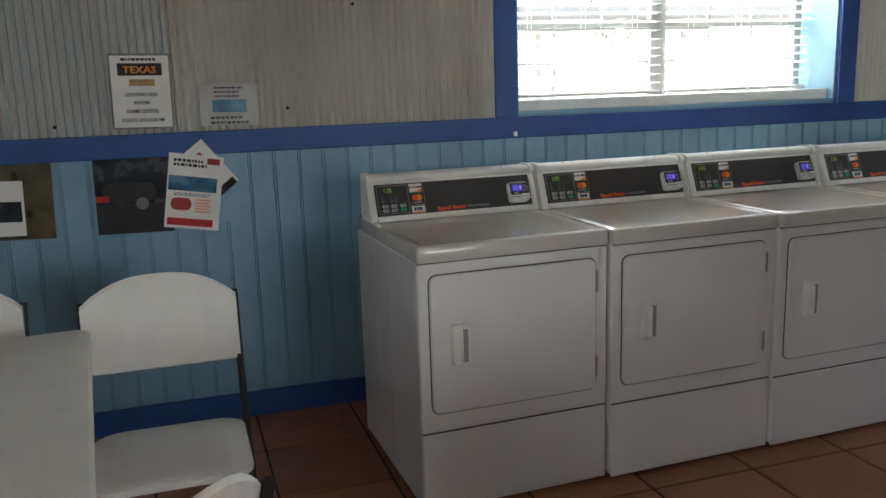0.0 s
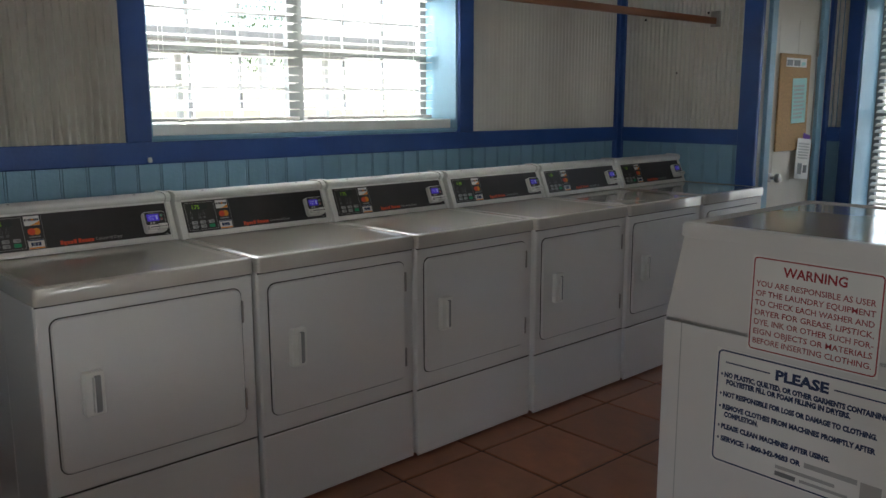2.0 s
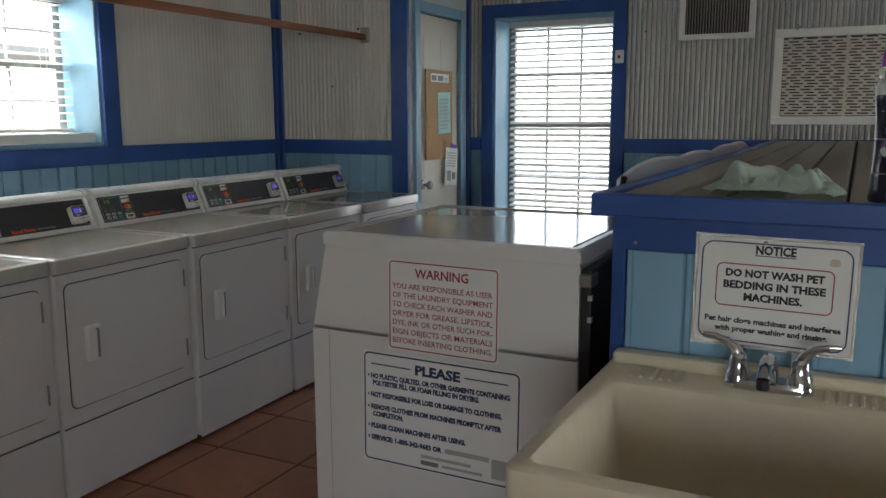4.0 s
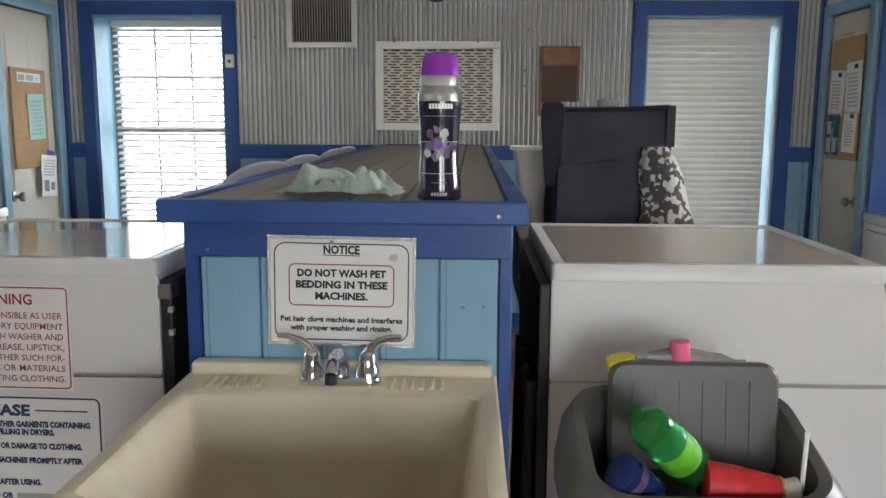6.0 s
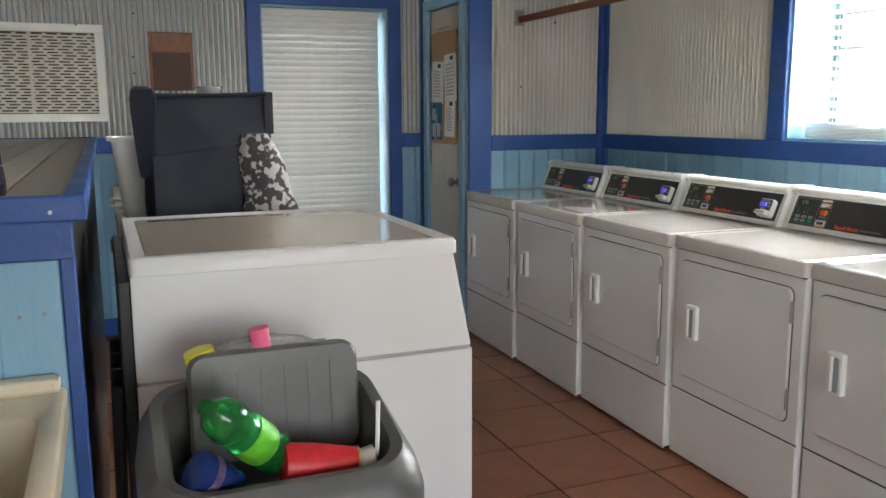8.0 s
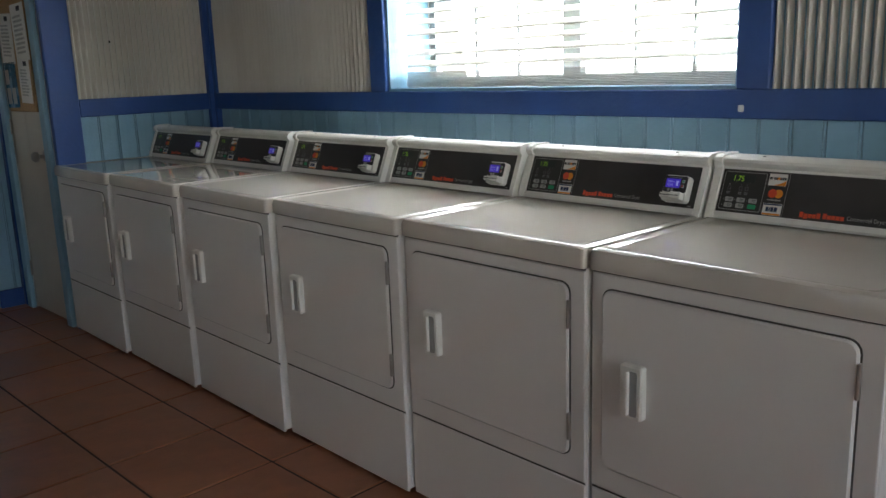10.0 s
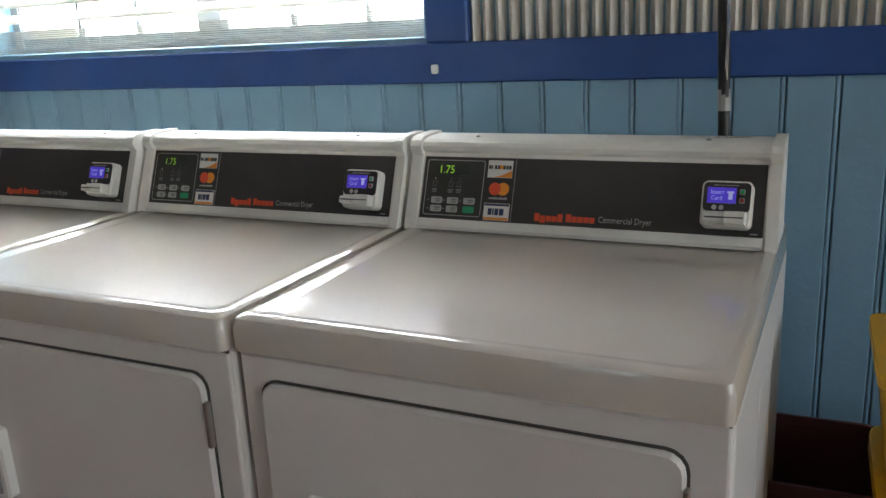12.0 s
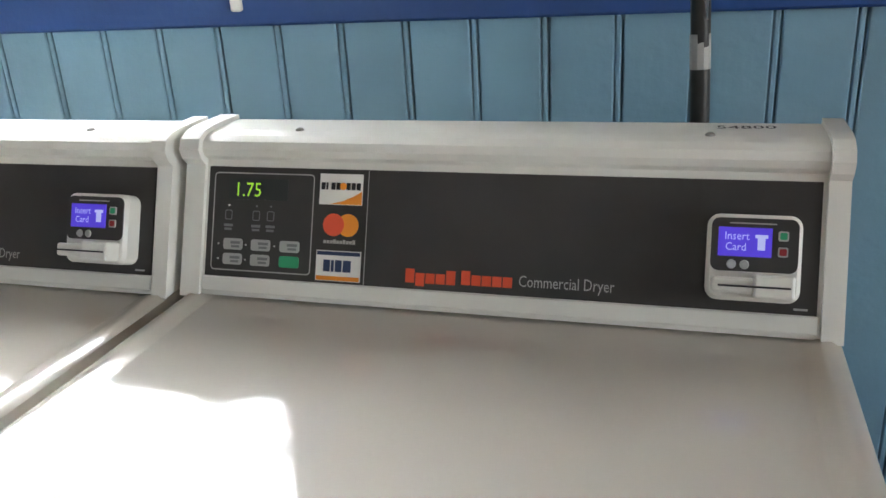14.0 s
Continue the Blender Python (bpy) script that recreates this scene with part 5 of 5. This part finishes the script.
for k in range(12):
    u = k / 11
    rr = 0.003 + 0.016 * math.sin(math.pi * u)
    loops.append([(4.02 + 0.22 * u, 0.945 + rr * math.cos(q) + 0.008 * noise.noise((u * 5, q, 1)), 0.989 + 0.008 * math.sin(5 * u) + 1.0 * rr * math.sin(q) + 0.006 * noise.noise((u * 6, q, 4))) for q in [2 * math.pi * i / 10 for i in range(10)]])
part("film", loft(loops), M_clear, t, smooth=True)
for v_ in ((4.03, 4.06), (4.19, 4.22)):
    part("hanging_tail", one(v_[0], v_[1], 0.94, 0.944, 0.80, 0.995), M_clear, t)

# ---- side table and laundry ----
tb = thing("side_table", "beige laminate side table beside the island", "table")
part("tabletop", one(3.90, 4.56, 2.02, 4.2, 0.985, 1.02, 0.006), M_sink, tb)
part("apron", one(3.925, 4.54, 2.05, 4.17, 0.70, 0.986, 0.004), M_whitep, tb)
for x in (3.95, 4.50):
    for y in (2.1, 4.1):
        part("leg", one(x - 0.02, x + 0.02, y - 0.02, y + 0.02, 0, 0.986), M_steel, tb)
lb = thing("laundry_bag", "navy fabric laundry bag with handle flap, on table", "laundry bag")


def bagloop(w, d, z, dx=0.0, s=0):
    return [(4.185 + dx + x + 0.006 * noise.noise((x * 9, z * 7, s)), 2.33 + y + 0.008 * noise.noise((z * 8, x * 6, 3 + s)), z) for x, y in rr_points(w, d, 0.035, 4)]


part("bag_body", loft([bagloop(0.375, 0.28, 1.021), bagloop(0.385, 0.29, 1.10), bagloop(0.38, 0.28, 1.22), bagloop(0.385, 0.28, 1.34), bagloop(0.38, 0.27, 1.44), bagloop(0.355, 0.265, 1.455), bagloop(0.33, 0.24, 1.45), bagloop(0.32, 0.23, 1.30)]), M_navy, lb, smooth=True)
part("top_binding", tube([(4.01, 2.195, 1.445), (4.10, 2.19, 1.447), (4.25, 2.19, 1.45), (4.36, 2.195, 1.455)], 0.007, 8), M_navy, lb, smooth=True)
part("front_pocket", loft([[(x, 2.185 - o, z) for x, z in ((4.01, 1.03), (4.36, 1.03), (4.36, 1.32), (4.20, 1.29), (4.01, 1.265))] for o in (0.0, 0.012)]), M_navy, lb)
part("corner_flap", loft([[(3.985 + a, 2.23 - b, z) for a, b in ((-0.022 * k, 0.03 * k), (0.03 * k, 0.045 * k), (0.035 * k, 0.02), (-0.012 * k, -0.04 * k))] for z, k in ((1.20, 0.35), (1.215, 0.6), (1.27, 0.85), (1.33, 1.1), (1.40, 1.35), (1.44, 1.4), (1.466, 1.15), (1.476, 0.6))]), M_navy, lb, smooth=True)
part("side_strap", loft([[(4.365 + a, 2.21 - b, z) for a, b in ((-0.012, 0.02), (0.014, 0.02), (0.014, -0.02), (-0.012, -0.02))] for z in (1.33, 1.40, 1.46)]), M_navy, lb)
cm_ = thing("camouflage_cloth", "grey camouflage cloth draped over the bag's side", "cloth")
bm = bmesh.new()
loops = []
for k in range(10):
    u = k / 9
    z = 1.33 - 0.31 * u + 0.0015
    cxx, w = 4.315 + 0.045 * u, 0.035 + 0.075 * u + 0.01 * math.sin(u * 7)
    loops.append([(cxx + w * math.cos(q) * (1 + 0.12 * math.sin(5 * q + 3 * u)), 2.155 + 0.032 * math.sin(q) - 0.02 * u, max(z, 1.022)) for q in [2 * math.pi * i / 24 for i in range(24)]])
part("cloth", loft(loops), M_camo, cm_, smooth=True)
t = thing("metal_tin", "shiny metal tin standing behind the laundry bag", "tin")
part("tin", lathe([(0.045, 1.021), (0.045, 1.475), (0.047, 1.48), (0.047, 1.487), (0.04, 1.484)], 20, m=Matrix.Translation((4.23, 2.56, 0))), M_clear, t, smooth=True)
t = thing("laundry_basket", "white plastic laundry basket behind the bag", "basket")
part("basket", loft([[(4.06 + x, 2.72 + y, z) for x, y in rr_points(w, w * 0.7, 0.04, 4)] for w, z in ((0.26, 1.021), (0.32, 1.30), (0.35, 1.302), (0.35, 1.315), (0.32, 1.315), (0.25, 1.03))]), M_whitep, t, smooth=True)
t = thing("leaning_rod", "thin white plastic rod leaning over the table", "rod")
part("rod", tube([(3.99, 3.0, 1.022), (3.93, 3.25, 1.285)], 0.011, 8), M_whitep, t)
rnd = random.Random(7)
for i in range(5):
    t = thing("paper_scrap", "white crumpled paper scrap on the side table", "paper scrap", "scraps")
    x, y = rnd.uniform(3.91, 3.99), 2.2 + 0.3 * i
    part("paper", one(-0.04, 0.04, -0.05, 0.05, 0, 0.012, 0.004, m=pose(x + 0.03, y, 1.0205, 0, 0, rnd.uniform(0, 90)), seg=1), M_paper, t)

# black pipes behind the washers
pp = thing("water_pipe_bundle", "black hoses running between washer and island", "hoses")
for k in range(4):
    part("hose", tube([(3.855 + 0.008 * (k % 2), 1.24 + 0.13 * k, 0.0), (3.86, 1.24 + 0.13 * k, 0.5), (3.868, 1.26 + 0.13 * k, 0.85)], 0.012, 8), M_blacks, pp, smooth=True)

# ---- chairs and table ----
def chair(label, m, hs=0.43, top=0.89, group="white chairs"):
    c = thing("folding_chair", label, "chair", group)
    # seat faces +y, back at y 0
    w = 0.45
    part("seat", loft([[(x, 0.22 + y, z) for x, y in rr_points(a, b, 0.07, 5)] for a, b, z in ((0.40, 0.38, hs - 0.022), (0.43, 0.41, hs - 0.015), (0.43, 0.41, hs), (0.41, 0.39, hs + 0.006), (0.3, 0.28, hs - 0.003))]), M_whitep, c, smooth=True)
    z0 = top - 0.285
    front, back = [], []
    n = 14
    bm = bmesh.new()
    cols = []
    for i in range(n + 1):
        u = i / n * 2 - 1
        yy = -0.035 + 0.03 * u * u
        zt = top - 0.075 * abs(u) ** 2.6
        zb = z0 + 0.01 * u * u
        col = []
        for off, zz in ((0, zb), (0.0, zt - 0.01), (-0.009, zt), (-0.018, zt - 0.01), (-0.018, zb), (-0.009, zb - 0.006)):
            lean = -0.12 * (zz - z0)
            col.append(bm.verts.new((u * w / 2, yy + off + lean, zz)))
        cols.append(col)
    for a, b in zip(cols, cols[1:]):
        for k in range(6):
            bm.faces.new((a[k], a[(k + 1) % 6], b[(k + 1) % 6], b[k]))
    bm.faces.new(cols[0]), bm.faces.new(cols[-1][::-1])
    part("backrest", bm, M_whitep, c, smooth=True)
    for s_ in (-1, 1):
        x = s_ * 0.222
        part("back_leg_tube", tube([(x, -0.065, top - 0.07), (x, -0.02, z0 + 0.02), (x, 0.06, hs), (x, 0.42, 0.0)], 0.0115, 8), M_blacks, c, smooth=True)
        part("rear_leg_tube", tube([(x * 0.93, 0.30, hs - 0.03), (x * 0.93, 0.0, 0.0)], 0.011, 8), M_blacks, c, smooth=True)
    part("cross_bar", tube([(-0.2, 0.05, 0.07), (0.2, 0.05, 0.07)], 0.008, 8), M_blacks, c)
    c.matrix_world = m
    return c


ch = chair("white plastic folding chair with black steel legs", pose(1.01, -0.752, 0, 0, 0, -90), 0.41, 0.87)
copy_thing(ch, pose(0.90, -1.37, 0, 0, 0, -92))
c3 = copy_thing(ch, pose(2.43, -0.765, 0, 0, 0, 140))
c3["label"] = "white plastic folding chair standing by the table"
tall = chair("tall white stool chair beside the blue island", pose(2.87, 2.80, 0, 0, 0, 62), 0.78, 1.25, "stools by the island")
for y, dz in ((3.45, 66), (4.35, 70), (4.75, 72)):
    copy_thing(tall, pose(2.89, y, 0, 0, 0, dz))
tab = thing("folding_table", "white plastic folding table with grey legs", "table", m=pose(1.04, -0.945, 0, 0, 0, 5.0))
part("tabletop", loft([[(0.90 + x, -0.39 + y, z) for x, y in rr_points(a, b, 0.04, 5)] for a, b, z in ((1.78, 0.76, 0.71), (1.80, 0.78, 0.72), (1.80, 0.78, 0.742), (1.785, 0.765, 0.75))]), M_whitep, tab, smooth=True)
for x in (0.2, 1.6):
    for y in (-0.68, -0.1):
        part("leg", tube([(x, y, 0), (x, y, 0.715)], 0.014, 8), M_steel, tab)

# ---- mop corner ----
mp = thing("mop_pole", "black mop pole with chrome joint leaning on wall", "mop")
part("pole", tube([(6.72, 0.21, 0.0), (6.80, 0.232, 1.07), (6.82, 0.244, 1.34)], 0.012, 10), M_blacks, mp, smooth=True)
part("joint", tube([(6.8025, 0.2335, 1.10), (6.806, 0.2355, 1.142)], 0.0126, 10), M_grey, mp)
part("chrome_sleeve", one(6.797, 6.801, 0.228, 0.234, 1.16, 1.33), M_chrome, mp)
part("end_cap", lathe([(0.014, 0), (0.015, 0.03), (0.01, 0.036)], 10, m=Matrix.Translation((6.82, 0.244, 1.335))), M_blacks, mp)
rb = thing("waste_bin", "dark maroon plastic bin beside the dryer", "bin")
part("bin", loft([[(6.68 + x, 0.02 + y, z) for x, y in rr_points(w, w * 0.8, 0.03, 4)] for w, z in ((0.24, 0.0), (0.285, 0.42), (0.275, 0.42), (0.23, 0.03))]), M_maroon, rb, smooth=True)
part("rim", loft([[(6.68 + x, 0.02 + y, z) for x, y in rr_points(w, w * 0.8, 0.03, 4)] for w, z in ((0.286, 0.421), (0.30, 0.425), (0.302, 0.445), (0.296, 0.45), (0.28, 0.45), (0.276, 0.421))], cap0=False, cap1=False), M_maroon, rb, smooth=True)
mb = thing("mop_bucket", "yellow plastic mop bucket with side wringer", "mop bucket")
MB = Matrix.Translation((6.46, -0.335, 0))
part("bucket", loft([[(x, y, z) for x, y in rr_points(a, b, 0.05, 4)] for a, b, z in ((0.30, 0.40, 0.07), (0.40, 0.52, 0.50), (0.43, 0.55, 0.50), (0.43, 0.55, 0.53), (0.39, 0.51, 0.53), (0.28, 0.38, 0.10))], m=MB), M_yellow, mb, smooth=True)
part("pour_lip", tube([(-0.2, 0.20, 0.50), (-0.24, 0.25, 0.565), (-0.22, 0.20, 0.61)], [0.03, 0.05, 0.03], 10, m=MB), M_yellow, mb, smooth=True)
wr = part("wringer", loft([[(x + 0.03, y + 0.132, z) for x, y in rr_points(a, b, 0.025, 3)] for a, b, z in ((0.24, 0.22, 0.42), (0.28, 0.30, 0.735), (0.30, 0.32, 0.74), (0.30, 0.32, 0.76), (0.25, 0.26, 0.76), (0.2, 0.18, 0.55))], m=MB), M_yellow, mb, smooth=True)
part("wringer_bolt", lathe([(0.018, 0), (0.018, 0.012), (0.008, 0.016)], 12, m=MB @ facing((-0.112, 0.172, 0.69), (0, -1, 0), (0, 0, 1))), M_ink, wr)
for x in (-0.13, 0.13):
    for y in (-0.17, 0.17):
        part("caster", lathe([(0.035, -0.012), (0.035, 0.012)], 14, m=MB @ facing((x, y, 0.036), (0, 1, 0), (0, 0, 1))), M_ink, mb)
        part("caster_fork", one(x - 0.015, x + 0.015, y - 0.015, y + 0.015, 0.05, 0.085, m=MB), M_steel, mb)
dg = thing("cleaning_rag", "dark green rag hanging over the bucket's rim", "rag")
loops = []
for k in range(9):
    u = k / 8
    loops.append([(6.235 + 0.05 * math.cos(q) * (0.6 + u) + 0.01 * math.sin(4 * q), -0.245 + 0.09 * math.sin(q) * (0.55 + 0.5 * u), 0.66 - 0.33 * u + 0.01 * math.sin(3 * q)) for q in [2 * math.pi * i / 18 for i in range(18)]])
part("cloth", loft(loops), M_darkg, dg, smooth=True)

# ---- outside ----
fn = thing("white_fence", "white timber rail fence outside the window", "fence")
for k in range(26):
    part("picket", one(-9.05, -9.0, -6 + k * 0.8, -5.9 + k * 0.8, -0.16, 1.5), M_whitep, fn)
for z in (0.5, 1.35):
    part("rail", one(-9.06, -8.98, -6, 14.2, z, z + 0.12), M_whitep, fn)
shed = thing("carport", "pale metal carport across the yard", "carport")
part("roof", one(-18, -13, 4, 14, 2.7, 2.95, 0.03), M_concrete, shed)
for y in (4.3, 9.0, 13.6):
    for x in (-17.7, -13.3):
        part("post", one(x - 0.07, x + 0.07, y - 0.07, y + 0.07, -0.16, 2.7), M_whitep, shed)
house = thing("cabin", "long low pale cabin across the yard", "cabin")
part("wall", one(-32, -27, -12, 12, -0.16, 3.0), M_plain, house)
part("roof", loft([[(x, y, z) for x, z in ((-33, 3.0), (-26, 3.0), (-29.5, 4.4))] for y in (-12.5, 12.5)]), M_concrete, house)
for k in range(7):
    part("window", one(-27.0, -26.96, -10.5 + 3.3 * k, -9.2 + 3.3 * k, 1.0, 2.2), M_frame, house)


def tree(x, y, h, seed):
    rnd = random.Random(seed)
    t = thing("tree", "leafy green yard tree behind the fence", "tree", "trees")
    part("trunk", tube([(x, y, -0.16), (x + 0.1, y, h * 0.3), (x + 0.05, y + 0.1, h * 0.6)], [0.2, 0.14, 0.08], 8), M_bark, t, smooth=True)
    bm = bmesh.new()
    for i in range(900):
        a, b, r = rnd.uniform(0, 6.28), rnd.uniform(-1, 1), rnd.uniform(0.3, 1) ** 0.5
        rad = h * 0.3 * (1 + 0.3 * noise.noise((math.cos(a) * 2, math.sin(a) * 2, b * 2 + seed)))
        c = Vector((x + rad * r * math.cos(a) * math.sqrt(1 - b * b), y + rad * r * math.sin(a) * math.sqrt(1 - b * b), h * 0.7 + rad * r * b))
        e = Euler((rnd.uniform(0, 6), rnd.uniform(0, 6), 0)).to_matrix()
        bm.faces.new([bm.verts.new(c + e @ Vector(p)) for p in ((-0.09, 0, 0), (0, -0.05, 0.02), (0.12, 0, 0), (0, 0.05, 0.02))])
    part("crown", bm, M_leaf, t)


tree(-34, 3.5, 6.5, 1), tree(-36, 22, 7.0, 2), tree(-30, -9, 6.0, 3)

# ---- small pieces of walls and floor ----
planks(wall_w, FA, y_(-1.8), y_(YJA - 0.05), phase=0.033), planks(wall_e, FB, e_(YJB - 0.05), e_(-1.4), phase=0.096)
planks(wall_n, FN, XJA, WIN_L[0] - 0.092), planks(wall_n, FN, WIN_L[1] + 0.092, WIN_R[0] - 0.092), planks(wall_n, FN, WIN_R[1] + 0.092, XJB)
planks(closet_a, FJA, 0.05, 0.909), planks(closet_b, FJB, 0.151, XB - XJB - 0.05)
for F_, a, b, par in ((FA, 0, y_(-1.8), wall_w), (FB, e_(-1.4), e_(YS), wall_e)):
    part("boarding", one(a, b, 0.11, R0, -0.012, 0, m=F_), M_sky, par)
TP = 0.415
tile_me = finish("tile", one(0.0055, TP - 0.0055, 0.0055, TP - 0.0055, -0.008, 0.0, 0.003, seg=1), M_tile)
i0, j0 = 1.225 - 3 * TP, 1.65 - 7 * TP
for i in range(0, 17):
    for j in range(0, 16):
        x, y = i0 + i * TP, j0 + j * TP
        if x < XB and y < YE:
            ob = new("tile", tile_me)
            ob.location = (x, y, -0.0005 * ((i * 7 + j * 3) % 3))
            ob.parent = floor_slab
rest = bmesh.new()
for i in range(0, 17):
    for j in range(-5, 0):
        box(rest, i0 + i * TP + 0.004, i0 + (i + 1) * TP - 0.004, j0 + j * TP + 0.004, j0 + (j + 1) * TP - 0.004, -0.008, 0)
ob = part("tiles", rest, M_tile, floor_slab)
ob["kind"] = "stuff"
